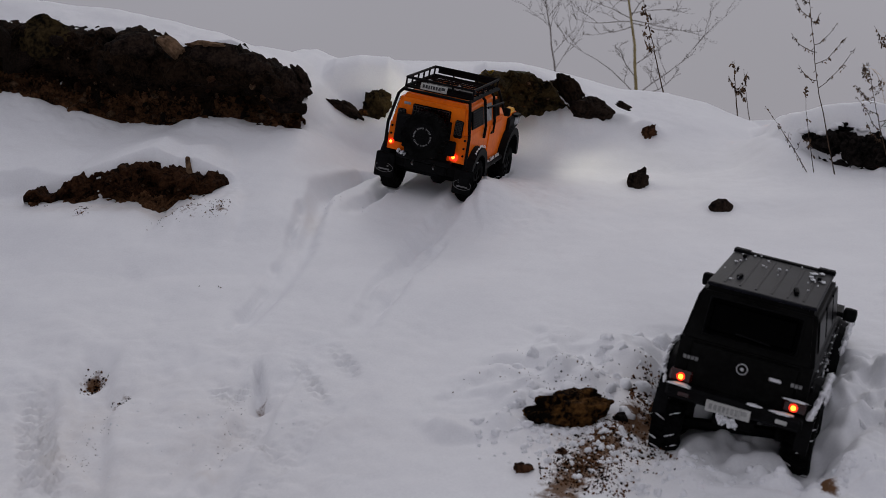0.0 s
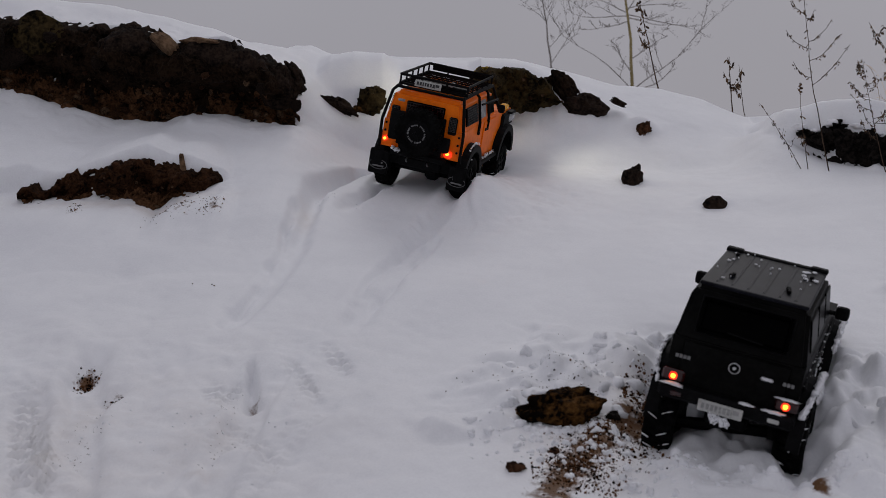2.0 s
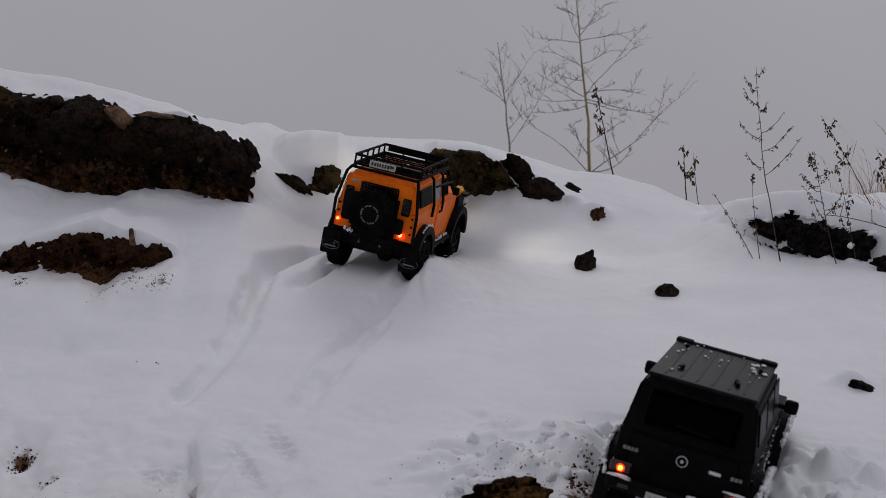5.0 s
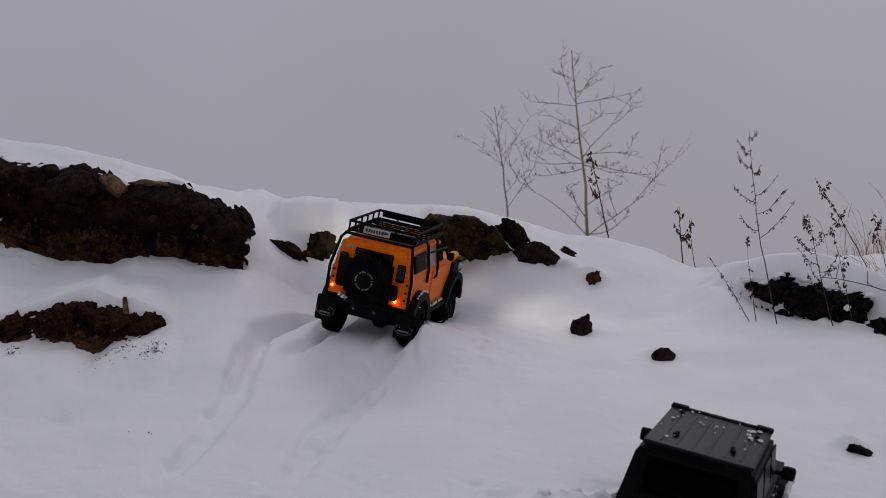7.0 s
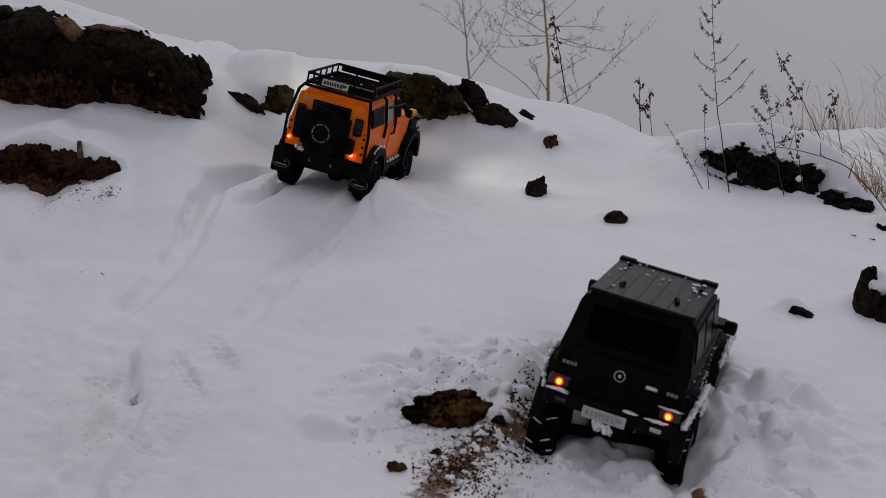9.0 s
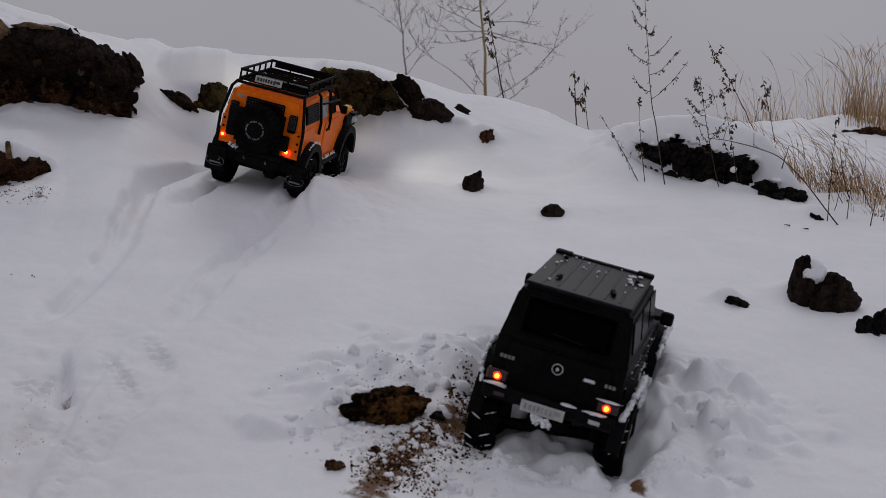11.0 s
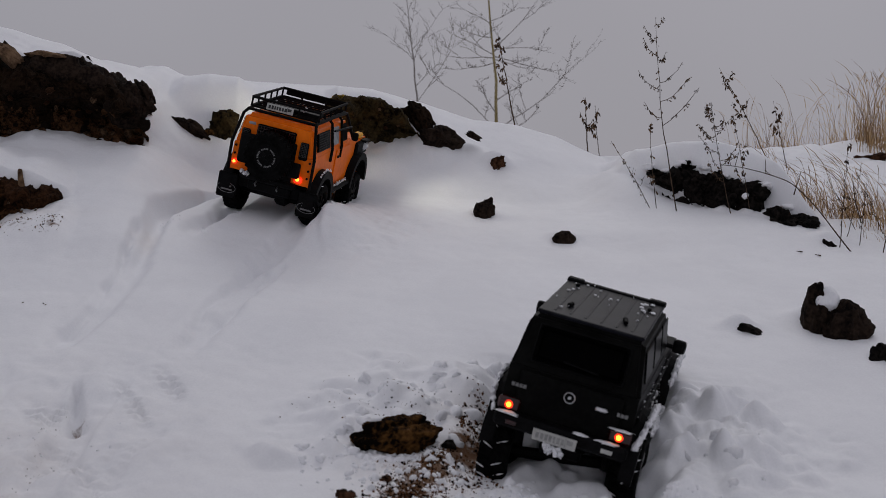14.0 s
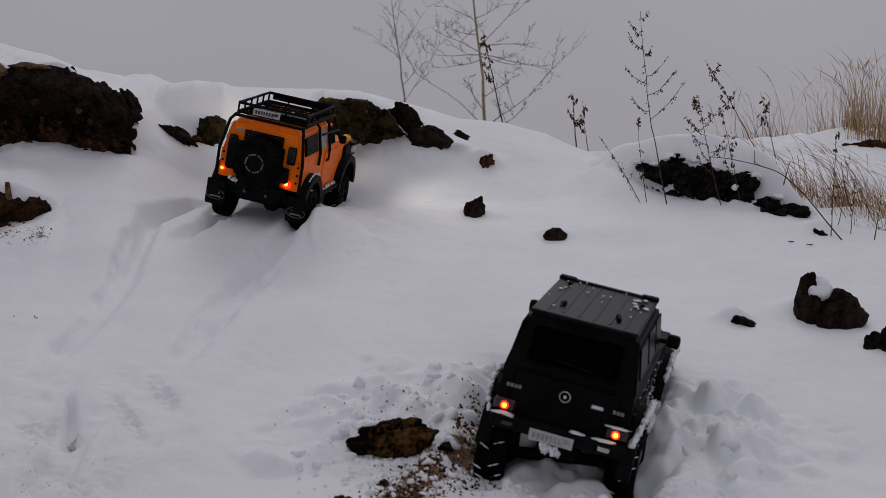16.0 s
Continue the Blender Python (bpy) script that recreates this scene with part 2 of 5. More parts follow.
def fbm(x, y, size, octaves=4, gain=0.5):
    total, amp, f = 0.0, 1.0, 1.0 / size
    for o in range(octaves):
        total = total + amp * value_noise(x * f + 17.3 * o, y * f + 41.7 * o)
        amp, f = amp * gain, f * 2.03
    return total


def ramp(a, b, v):
    s = np.clip((v - a) / (b - a), 0, 1)
    return s * s * (3 - 2 * s)


def along(x, *pairs):
    return np.interp(x, [p[0] for p in pairs], [p[1] for p in pairs])


def slope(y):
    return 0.32 + 0.29 * y


def crest_y(x):
    return along(x, (-6, 3.0), (-1.2, 3.1), (-0.46, 3.12), (-0.38, 3.28), (0.27, 3.3), (0.35, 3.4), (0.8, 3.4), (0.87, 3.18), (0.95, 3.1), (1.06, 3.14), (1.3, 3.6), (1.9, 3.8), (6, 4.2))


def crest_z(x):
    return along(x, (-6, 1.75), (-1.3, 1.62), (-1.02, 1.593), (-0.75, 1.55), (-0.61, 1.511), (-0.47, 1.468), (-0.36, 1.462), (-0.2, 1.46), (0.08, 1.455), (0.18, 1.45),
                 (0.27, 1.424), (0.35, 1.42), (0.455, 1.388), (0.575, 1.375), (0.68, 1.348), (0.79, 1.305), (0.83, 1.299), (0.87, 1.29), (0.95, 1.29), (1.03, 1.295), (1.3, 1.355), (1.5, 1.374), (1.65, 1.392), (1.9, 1.38), (6, 1.3))


def bank_foot(x):
    return along(x, (-6, 1.5), (-1.3, 1.39), (-0.99, 1.342), (-0.85, 1.3), (-0.75, 1.266), (-0.68, 1.254), (-0.617, 1.25), (-0.555, 1.268), (-0.49, 1.264), (-0.4, 1.246), (-0.33, 1.238), (-0.2, 1.2))


def bank_top(x):
    return along(x, (-6, 1.6), (-1.0, 1.495), (-0.9, 1.5), (-0.84, 1.478), (-0.715, 1.47), (-0.64, 1.45), (-0.605, 1.428), (-0.577, 1.43), (-0.5, 1.44), (-0.45, 1.415), (-0.4, 1.392), (-0.356, 1.36), (-0.33, 1.32))


BANK_Y, CUT_Y = 2.83, 2.47


def cut_top(x):
    return along(x, (-0.86, 1.07), (-0.82, 1.1), (-0.714, 1.131), (-0.636, 1.155), (-0.587, 1.166), (-0.537, 1.143), (-0.5, 1.14), (-0.438, 1.115), (-0.42, 1.09))


def cut_foot(x):
    return along(x, (-0.86, 1.08), (-0.8, 1.071), (-0.69, 1.074), (-0.6, 1.068), (-0.557, 1.05), (-0.514, 1.078), (-0.42, 1.092))


def mass_y(x):
    return along(x, (0.7, 2.97), (0.8, 2.93), (1.05, 2.78), (1.13, 2.68), (1.2, 2.6))


def trail(x, y, pts):
    """Distance to a line of points, and how far along it (0 to 1) the nearest place is."""
    best, where = np.full(np.shape(x), 9.0), np.zeros(np.shape(x))
    n = len(pts) - 1
    for i in range(n):
        (ax, ay), (bx, by) = pts[i], pts[i + 1]
        dx, dy = bx - ax, by - ay
        s = np.clip(((x - ax) * dx + (y - ay) * dy) / (dx * dx + dy * dy), 0, 1)
        d = np.hypot(x - ax - s * dx, y - ay - s * dy)
        near = d < best
        best, where = np.where(near, d, best), np.where(near, (i + s) / n, where)
    return best, where


def groove(x, y, pts, half, deep0, deep1, rim=0.25, wander=0.006, fade=0.01, power=1, flat=0.55):
    d, s = trail(x + wander * 2 * fbm(x, y, 0.06, 2), y, pts)
    deep = (deep1 + (deep0 - deep1) * (1 - s) ** power) * (1 - ramp(0.9, 1.0, s)) * ramp(0.0, fade, s)
    return -deep * (1 - ramp(half * flat, half, d)) + rim * deep * np.exp(-((d - half * 1.25) / (half * 0.35)) ** 2)


# tyre trails, from the upper end down
TRAIL_L = [(-0.17, 2.74), (-0.212, 2.64), (-0.258, 2.52), (-0.262, 2.4), (-0.262, 2.3), (-0.268, 2.19), (-0.29, 2.03), (-0.34, 1.8)]
TRAIL_M = [(-0.12, 2.64), (-0.15, 2.58), (-0.185, 2.5), (-0.21, 2.43)]
TRAIL_R = [(0.05, 2.63), (0.012, 2.54), (-0.03, 2.45), (-0.052, 2.36), (-0.076, 2.19), (-0.11, 1.98), (-0.15, 1.8)]
OLD_TRAILS = [([(-0.58, 1.78), (-0.567, 1.66), (-0.485, 1.42), (-0.46, 1.3)], 0.028, 0.009), ([(-0.525, 1.88), (-0.495, 1.69), (-0.45, 1.5), (-0.42, 1.3)], 0.034, 0.014),
              ([(-0.275, 1.74), (-0.262, 1.6), (-0.262, 1.48), (-0.26, 1.3)], 0.026, 0.011), ([(-0.1, 1.76), (-0.16, 1.6), (-0.215, 1.43), (-0.25, 1.3)], 0.026, 0.007),
              ([(-0.2, 1.82), (-0.235, 1.66), (-0.27, 1.52), (-0.33, 1.35)], 0.022, 0.006)]
RUT_L = [(0.3, 1.72), (0.25, 1.5), (0.2, 1.3)]
RUT_R = [(0.5, 1.76), (0.435, 1.5), (0.4, 1.34)]


def base_height(x, y):
    """The snow without its small relief."""
    left = 1 - ramp(-0.35, -0.262, x)
    z = slope(np.maximum(y, -1.5))
    # the left of the slope swells towards the foot of the bank
    swell = np.clip((y - 2.12) / (2.8 - 2.12), 0, 1)
    near_left = 1 - ramp(-0.34, -0.12, x)
    broad = along(x, (-6, 1.5), (-1.3, 1.39), (-0.99, 1.34), (-0.8, 1.285), (-0.62, 1.258), (-0.33, 1.24), (-0.2, 1.2))
    z = z + near_left * ((broad - slope(2.8)) * swell + (bank_foot(x) - broad) * ramp(2.66, 2.8, y))
    # the rise to the crest in the middle and on the right
    cy, cz = crest_y(x), crest_z(x)
    start = along(x, (-0.4, 2.82), (-0.2, 2.93), (0.3, 2.93), (0.5, 2.88), (0.8, 2.9), (1.1, 2.85), (1.4, 2.9))
    up = np.clip((y - start) / np.maximum(cy - start, 0.05), 0, 1)
    middle = z + (cz - slope(cy) - near_left * (bank_foot(x) - slope(2.8))) * np.sin(up * math.pi / 2) ** 1.25
    # the cut bank on the left
    lip = bank_top(x) + 0.016
    wave = BANK_Y + 0.055 + 0.008 * np.sin(x * 23) + 0.02 * fbm(x, y * 0, 0.1, 2) * (1 - ramp(-0.42, -0.34, x))
    bank = z + (lip - bank_foot(x) - 0.29 * 0.03) * ramp(wave, wave + 0.02 + 0.16 * ramp(-0.37, -0.3, x), y) + (cz - lip) * ramp(wave + 0.01, cy, y) - 0.29 * np.clip(y - BANK_Y, 0, 0.4) * 0.9
    z = middle * (1 - left) + bank * left
    # snow lying on the rocks under the crest
    shelf = along(x, (-0.31, 0), (-0.28, 0.04), (-0.22, 0.065), (-0.15, 0.07), (-0.11, 0.03), (0.06, 0.04), (0.09, 0.07), (0.2, 0.065), (0.26, 0.045), (0.3, 0.06), (0.35, 0.03), (0.4, 0))
    sy = 3.06 + 0.03 * ramp(-0.02, 0.06, x) * fbm(x, y * 0, 0.05, 3) + 0.008 * fbm(x, y, 0.04, 2)
    z = z + shelf * ramp(sy - 0.01, sy + 0.05, y) * (1 - ramp(3.11, 3.28, y))
    # beyond the crest
    past = np.clip(y - cy, 0, None)
    flat = np.maximum(cz - 0.06 * past - 0.25 * past ** 2, 1.0 + 0.1 * ramp(6, 12, y))
    z = np.where(y > cy, flat, z)
    # the small bare cut lower down on the left
    inside = ramp(-1.15, -0.85, x) * (1 - ramp(-0.43, -0.39, x))
    edge = CUT_Y + 0.03 + 0.006 * np.sin(x * 31 + 1) + 0.02 * fbm(x, y * 0, 0.05, 3)
    low = cut_foot(x) + 0.29 * (y - CUT_Y + 0.02)
    high = np.maximum(cut_top(x) + 0.012, cut_foot(x) + 0.29 * (edge - CUT_Y + 0.02)) + 0.3 * (y - edge)
    step = low + (np.maximum(high, z) - low) * ramp(edge - 0.003, edge + 0.01, y)
    z = z + inside * ramp(2.2, 2.4, y) * (1 - ramp(2.58, 2.8, y)) * (step - z)
    # the ledge of dark rock on the right
    ledge = ramp(0.74, 0.82, x) * (1 - ramp(1.08, 1.15, x))
    my = mass_y(x) - 0.028 + 0.02 * fbm(x, y * 0, 0.07, 3)
    z = z + ledge * 0.05 * ramp(my, my + 0.02, y) * (1 - ramp(my + 0.1, my + 0.4, y))
    z = z + 0.055 * np.exp(-((x - 0.75) / 0.075) ** 2) * ramp(2.7, 2.93, y) * (1 - ramp(2.97, 3.12, y))
    # a rounded pillow of snow on the ledge
    lip = my + 0.02
    rise = np.sqrt(1 - (1 - np.clip((y - lip) / 0.055, 0, 1)) ** 2) * (1 - ramp(lip + 0.13, lip + 0.4, y))
    top = along(x, (0.7, 1.2), (0.731, 1.238), (0.755, 1.268), (0.79, 1.288), (0.857, 1.297), (0.939, 1.297), (0.994, 1.284), (1.05, 1.262), (1.1, 1.22), (1.15, 1.17), (1.2, 1.14)) + 0.012 * fbm(x, y, 0.07, 3)
    z = z + rise * ramp(0.715, 0.79, x) * (1 - ramp(1.05, 1.13, x)) * np.maximum(top - z, 0)
    return z


def height(x, y):
    z = base_height(x, y)
    calm = 1 - ramp(3.0, 3.3, y) * 0.5
    at_cut = ramp(-1.15, -0.85, x) * (1 - ramp(-0.43, -0.36, x)) * ramp(2.3, 2.42, y) * (1 - ramp(2.5, 2.65, y))
    z = z + 0.022 * ramp(1.08, 1.2, x) * ramp(2.5, 2.65, y) * (1 - ramp(3.0, 3.3, y)) * np.abs(fbm(x, y, 0.09, 3, 0.4))
    z = z + 0.03 * ramp(1.05, 1.3, x) * ramp(2.55, 2.8, y) * (1 - ramp(3.8, 4.2, y)) * fbm(x, y, 0.22, 4, 0.55)
    z = z + 0.022 * fbm(x, y, 0.5, 3) * calm * (1 - at_cut) + 0.0045 * fbm(x, y, 0.11, 3, 0.4) + 0.0012 * fbm(x, y, 0.02, 2) + 0.003 * ramp(2.45, 2.6, y) * (1 - ramp(3.0, 3.15, y)) * (1 - ramp(-0.25, -0.15, x)) * fbm(x, y, 0.04, 3)
    rim = np.maximum(at_cut, (1 - ramp(-0.34, -0.28, x)) * ramp(2.72, 2.78, y) * (1 - ramp(2.92, 3.0, y)))
    z = z + rim * (0.007 * fbm(x, y, 0.04, 3, 0.5) + 0.004 * np.abs(fbm(x, y, 0.018, 2)))
    # soft lumps on the drift below the crest and on the lower slope
    z = z + 0.014 * ramp(2.84, 2.95, y) * (1 - ramp(3.05, 3.2, y)) * (1 - ramp(0.15, 0.35, x)) * fbm(x, y, 0.12, 3, 0.4)
    # snow drifted up behind and round the loose rocks
    for rx, ry, rr, up in ((0.41, 2.815, 0.03, 0.012), (0.545, 2.59, 0.035, 0.014), (0.728, 2.0, 0.026, 0.02), (0.475, 3.085, 0.035, 0.03), (0.42, 3.13, 0.04, 0.016), (0.33, 3.11, 0.05, 0.02),
                           (1.05, 2.76, 0.035, 0.014), (1.0, 2.77, 0.018, 0.016), (0.95, 2.79, 0.018, 0.014), (1.1, 2.56, 0.04, 0.016), (0.875, 2.03, 0.05, 0.03)):
        z = z + up * np.exp(-((x - rx) / rr) ** 2 - ((y - ry) / (rr * 0.8)) ** 2)
    z = z + (0.011 * (1 - ramp(-0.5, -0.3, x)) * (1 - ramp(2.6, 2.7, y)) + 0.01 * (1 - ramp(1.7, 2.05, y)) * (1 - ramp(-0.1, 0.1, x))) * (1 - at_cut) * fbm(x, y, 0.13, 3, 0.5)
    # the slope leans to the right under the orange car
    up, at = OR_POSE.to_3x3().normalized().col[2], OR_POSE.translation
    lean = 0.58 * up.x / up.z
    lx, ly = (x - at.x) * 0.972 - (y - at.y) * 0.237, (x - at.x) * 0.237 + (y - at.y) * 0.972
    z = z - lean * 0.13 * np.tanh(lx / 0.13) * np.exp(-(lx / 0.42) ** 2) * ramp(-1.0, -0.25, ly) * (1 - ramp(0.2, 0.45, ly))
    under = at.z - (lean * up.z * (x - at.x) + up.y * (y - at.y)) / up.z + 0.017 + 0.03 * ramp(0.02, 0.09, lx) * (1 - ramp(-0.17, 0.0, ly)) - 0.012 * ramp(0.02, 0.09, lx) * ramp(0.0, 0.1, ly)
    foot = (1 - ramp(0.11, 0.22, np.abs(lx))) * ramp(-0.36, -0.2, ly) * (1 - ramp(0.2, 0.3, ly))
    z = z + foot * (under - z)
    # its wheels have sunk in, and pushed a low rim of crumbled snow up on the right
    wheel = (1 - ramp(0.018, 0.03, np.abs(np.abs(lx) - 0.088))) * (1 - ramp(0.17, 0.2, ly)) * ramp(-0.24, -0.17, ly)
    z = z - np.where(lx < 0, 0.01, 0.002) * wheel
    rim_up = ramp(0.104, 0.12, lx + 0.012 * fbm(x, y, 0.03, 3) - 0.03 * ramp(-0.2, -0.34, ly)) * (1 - ramp(0.14, 0.42, lx)) * ramp(-0.4, -0.21, ly) * (1 - 0.75 * ramp(-0.08, 0.1, ly)) * (1 - ramp(0.12, 0.3, ly))
    z = z + rim_up * (0.012 + 0.012 * np.exp(-((ly + 0.2) / 0.05) ** 2) + 0.008 * fbm(x, y, 0.03, 3))
    for line in ([(-0.285, 2.44), (-0.287, 2.36), (-0.292, 2.22), (-0.322, 1.98), (-0.35, 1.87)], [(-0.022, 2.44), (-0.062, 2.34), (-0.088, 2.22), (-0.128, 2.06), (-0.15, 1.92)], [(-0.005, 2.38), (-0.045, 2.2), (-0.09, 2.04), (-0.12, 1.92)]):
        d, s = trail(x + 0.006 * fbm(x, y, 0.05, 2), y, line)
        z = z - (0.014 if line[0][0] < -0.2 else 0.011) * np.exp(-(d / 0.0075) ** 2) * ramp(0, 0.1, s) * (1 - ramp(0.8, 1, s)) * np.clip(0.9 + 0.9 * fbm(x, y, 0.05, 2), 0.3, 1.3)
    edge = 0.007 * fbm(x, y, 0.025, 3)
    z = z + groove(x + 0.4 * edge, y, TRAIL_L, 0.028, 0.062, 0.013, 0.06, 0.004, 0.03, 2.6, 0.1) + groove(x + edge, y, TRAIL_R, 0.034, 0.038, 0.013, 0.06, 0.008, 0.01, 3.0, 0.2) + groove(x + edge, y, TRAIL_M, 0.024, 0.04, 0.0, 0.06, 0.008, 0.01, 1, 0.1)
    for first, (pts, half, deep) in zip((1, 0, 0, 0, 0), OLD_TRAILS):
        d, s = trail(x, y, pts)
        lugs = np.clip(np.sin((y + d * 0.7) * math.tau / 0.0145) * 1.6, -1, 1) * np.where(np.sin((x - 0.35 * y) * math.tau / 0.021) > -0.3, 1, 0.2)
        shows = ramp(0.2, 0.5, s) * (1 - ramp(half * 0.7, half, d)) * np.clip(fbm(x + 3, y, 0.09, 2) * 5 + 0.3 + 0.6 * first, 0, 1) * (1 + 1.6 * first)
        z = z + groove(x, y, pts, half, deep * 0.5, deep * 0.9, 0.3, 0.01, 0.4) + (0.0013 + 0.001 * first) * lugs * shows
    slot, along_slot = trail(x, y, [(-0.276, 1.74), (-0.266, 1.68), (-0.254, 1.61)])
    z = z - 0.022 * (1 - ramp(0.003, 0.004 + 0.011 * along_slot, slot)) * ramp(0.0, 0.3, along_slot)
    # patches of printed tread
    for px, py, rx, ry, turn in ((-0.3, 1.64, 0.032, 0.05, -0.2), (-0.22, 1.47, 0.015, 0.045, 0.5), (-0.15, 1.73, 0.016, 0.05, 0.4), (-0.545, 1.6, 0.02, 0.11, 0.35), (-0.19, 1.66, 0.013, 0.08, 0.45)):
        a, b = (x - px) + turn * (y - py), y - py
        inside = np.clip(1.6 - 1.6 * np.hypot(a / rx, b / ry) + fbm(x, y, 0.03, 2), 0, 1)
        z = z - inside * (0.004 + 0.0046 * np.sign(np.sin((b + 0.5 * np.abs(a)) * math.tau / 0.017)) * np.where(np.abs(a) < 0.004, 0, 1))
    for px, py, pr, deep in ((-0.548, 2.127, 0.04, 0.009), (-0.335, 1.886, 0.014, 0.01), (-0.5, 1.735, 0.022, 0.02), (-0.446, 1.655, 0.014, 0.014), (-0.304, 1.63, 0.03, 0.009), (-0.39, 1.7, 0.035, 0.008),
                             (-0.15, 1.71, 0.02, 0.007), (-0.11, 1.6, 0.016, 0.006), (-0.45, 1.92, 0.05, 0.008), (-0.05, 1.86, 0.07, 0.008), (-0.33, 1.95, 0.03, 0.007)):
        z = z - deep * np.exp(-((x - px) / pr) ** 2 - ((y - py) / (pr * 1.6)) ** 2) * (1 + 0.5 * fbm(x, y, 0.02, 3))
    # trodden snow low on the left
    worn = ramp(-0.75, -0.6, x) * (1 - ramp(-0.2, 0.0, x)) * (1 - ramp(1.75, 1.95, y))
    z = z + worn * (0.012 * fbm(x, y, 0.08, 4, 0.55))
    # churned snow round the dug-in car
    ex, ey = (x - 0.36) / 0.36, (y - 1.58) / 0.34
    churn = 1 - ramp(0.5, 1.0, np.hypot(ex, ey) + 0.5 * fbm(x, y, 0.12, 3))
    lumps = np.sqrt(fbm(x, y, 0.08, 4, 0.45) ** 2 + 0.0012)
    calmer = 1 - 0.8 * np.exp(-((x - 0.23) / 0.085) ** 2 - ((y - 1.55) / 0.19) ** 2)
    z = z + churn * (0.075 * lumps * calmer - 0.012 * calmer + 0.003 * fbm(x, y, 0.03, 2))
    z = z + groove(x, y, RUT_L, 0.045, 0.014, 0.014, 0.2, flat=0.2) + groove(x, y, RUT_R, 0.045, 0.024, 0.024, 0.3, flat=0.2)
    heap = np.exp(-(((x - 0.57) / 0.07) ** 2 + ((y - 1.56) / 0.12) ** 2))
    z = z + heap * (0.03 + 0.07 * lumps) + 0.022 * np.exp(-(((x - 0.46) / 0.08) ** 2 + ((y - 1.36) / 0.05) ** 2)) * (0.6 + 2 * lumps)
    for hx, hy, hr, hz in ((0.165, 1.665, 0.045, 0.03), (0.095, 1.615, 0.04, 0.02), (0.25, 1.75, 0.05, 0.008)):
        z = z + (hz + 0.02 * lumps) * np.exp(-((x - hx) ** 2 + (y - hy) ** 2) / hr ** 2)
    pit = np.exp(-(((x - 0.345) / 0.075) ** 2 + ((y - 1.56) / 0.14) ** 2))
    return z - 0.016 * pit


def brown_tint(x, y):
    """Browned snow: soil showing through churned snow, specks in a groove and a slot."""
    d, _ = trail(x, y, [(0.12, 1.36), (0.18, 1.48), (0.25, 1.58)])
    s = 0.6 * np.exp(-(d / 0.045) ** 2)
    # a thin broken brown line darkens the left trail's narrow groove
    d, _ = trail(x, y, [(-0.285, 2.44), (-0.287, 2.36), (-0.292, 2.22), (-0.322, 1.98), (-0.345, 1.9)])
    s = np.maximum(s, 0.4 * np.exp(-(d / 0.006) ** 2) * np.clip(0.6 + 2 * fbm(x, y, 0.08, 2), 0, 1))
    for cx, cy, r, k in ((0.275, 1.67, 0.035, 0.42), (-0.503, 1.728, 0.018, 0.66), (-0.455, 1.5, 0.035, 0.28), (-0.258, 1.64, 0.012, 0.45), (-0.285, 1.6, 0.03, 0.3), (0.15, 1.52, 0.06, 0.4), (0.42, 1.355, 0.018, 0.62), (-0.446, 1.652, 0.014, 0.5),
                         (-0.49, 2.36, 0.05, 0.36), (-0.43, 2.34, 0.025, 0.42), (-0.7, 2.37, 0.02, 0.38)):
        s = np.maximum(s, k * np.exp(-(((x - cx) / r) ** 2 + ((y - cy) / (r * 1.8)) ** 2)))
    return s


def dirty(x, y):
    """Where meltwater and mud have tinted the snow."""
    s = 0.14 * np.exp(-((x + 0.42) / 0.3) ** 2 - ((y - 1.5) / 0.25) ** 2) * np.clip(1 + 2 * fbm(x, y, 0.1, 3), 0, 2)
    for cx, cy, rx, ry, k in ((-0.475, 1.56, 0.045, 0.13, 0.32), (-0.28, 1.53, 0.03, 0.07, 0.3), (0.17, 1.47, 0.08, 0.1, 0.4), (0.25, 1.62, 0.05, 0.08, 0.35), (-0.285, 1.42, 0.03, 0.02, 0.35), (-0.475, 1.45, 0.03, 0.06, 0.4), (-0.265, 2.39, 0.02, 0.06, 0.35), (-0.62, 2.42, 0.16, 0.03, 0.5)):
        s = np.maximum(s, k * np.exp(-(((x - cx) / rx) ** 2 + ((y - cy) / ry) ** 2)))
    return s


def spread(lo, hi, step, far):
    inner = list(np.arange(lo, hi, step))
    a, b, d = lo, inner[-1], step
    low, high = [], []
    while b < far:
        d *= 1.35
        a, b = a - d, b + d
        low.append(a)
        high.append(b)
    return np.array(low[::-1] + inner + high)


GX, GY = spread(-1.2, 1.7, 0.0042, 2600.0), spread(1.3, 3.6, 0.0042, 2600.0)
XX, YY = np.meshgrid(GX, GY)
ZZ = height(XX, YY)


def ground_z(x, y):
    i, j = np.searchsorted(GX, x) - 1, np.searchsorted(GY, y) - 1
    fx, fy = (x - GX[i]) / (GX[i + 1] - GX[i]), (y - GY[j]) / (GY[j + 1] - GY[j])
    return float((ZZ[j, i] * (1 - fx) + ZZ[j, i + 1] * fx) * (1 - fy) + (ZZ[j + 1, i] * (1 - fx) + ZZ[j + 1, i + 1] * fx) * fy)


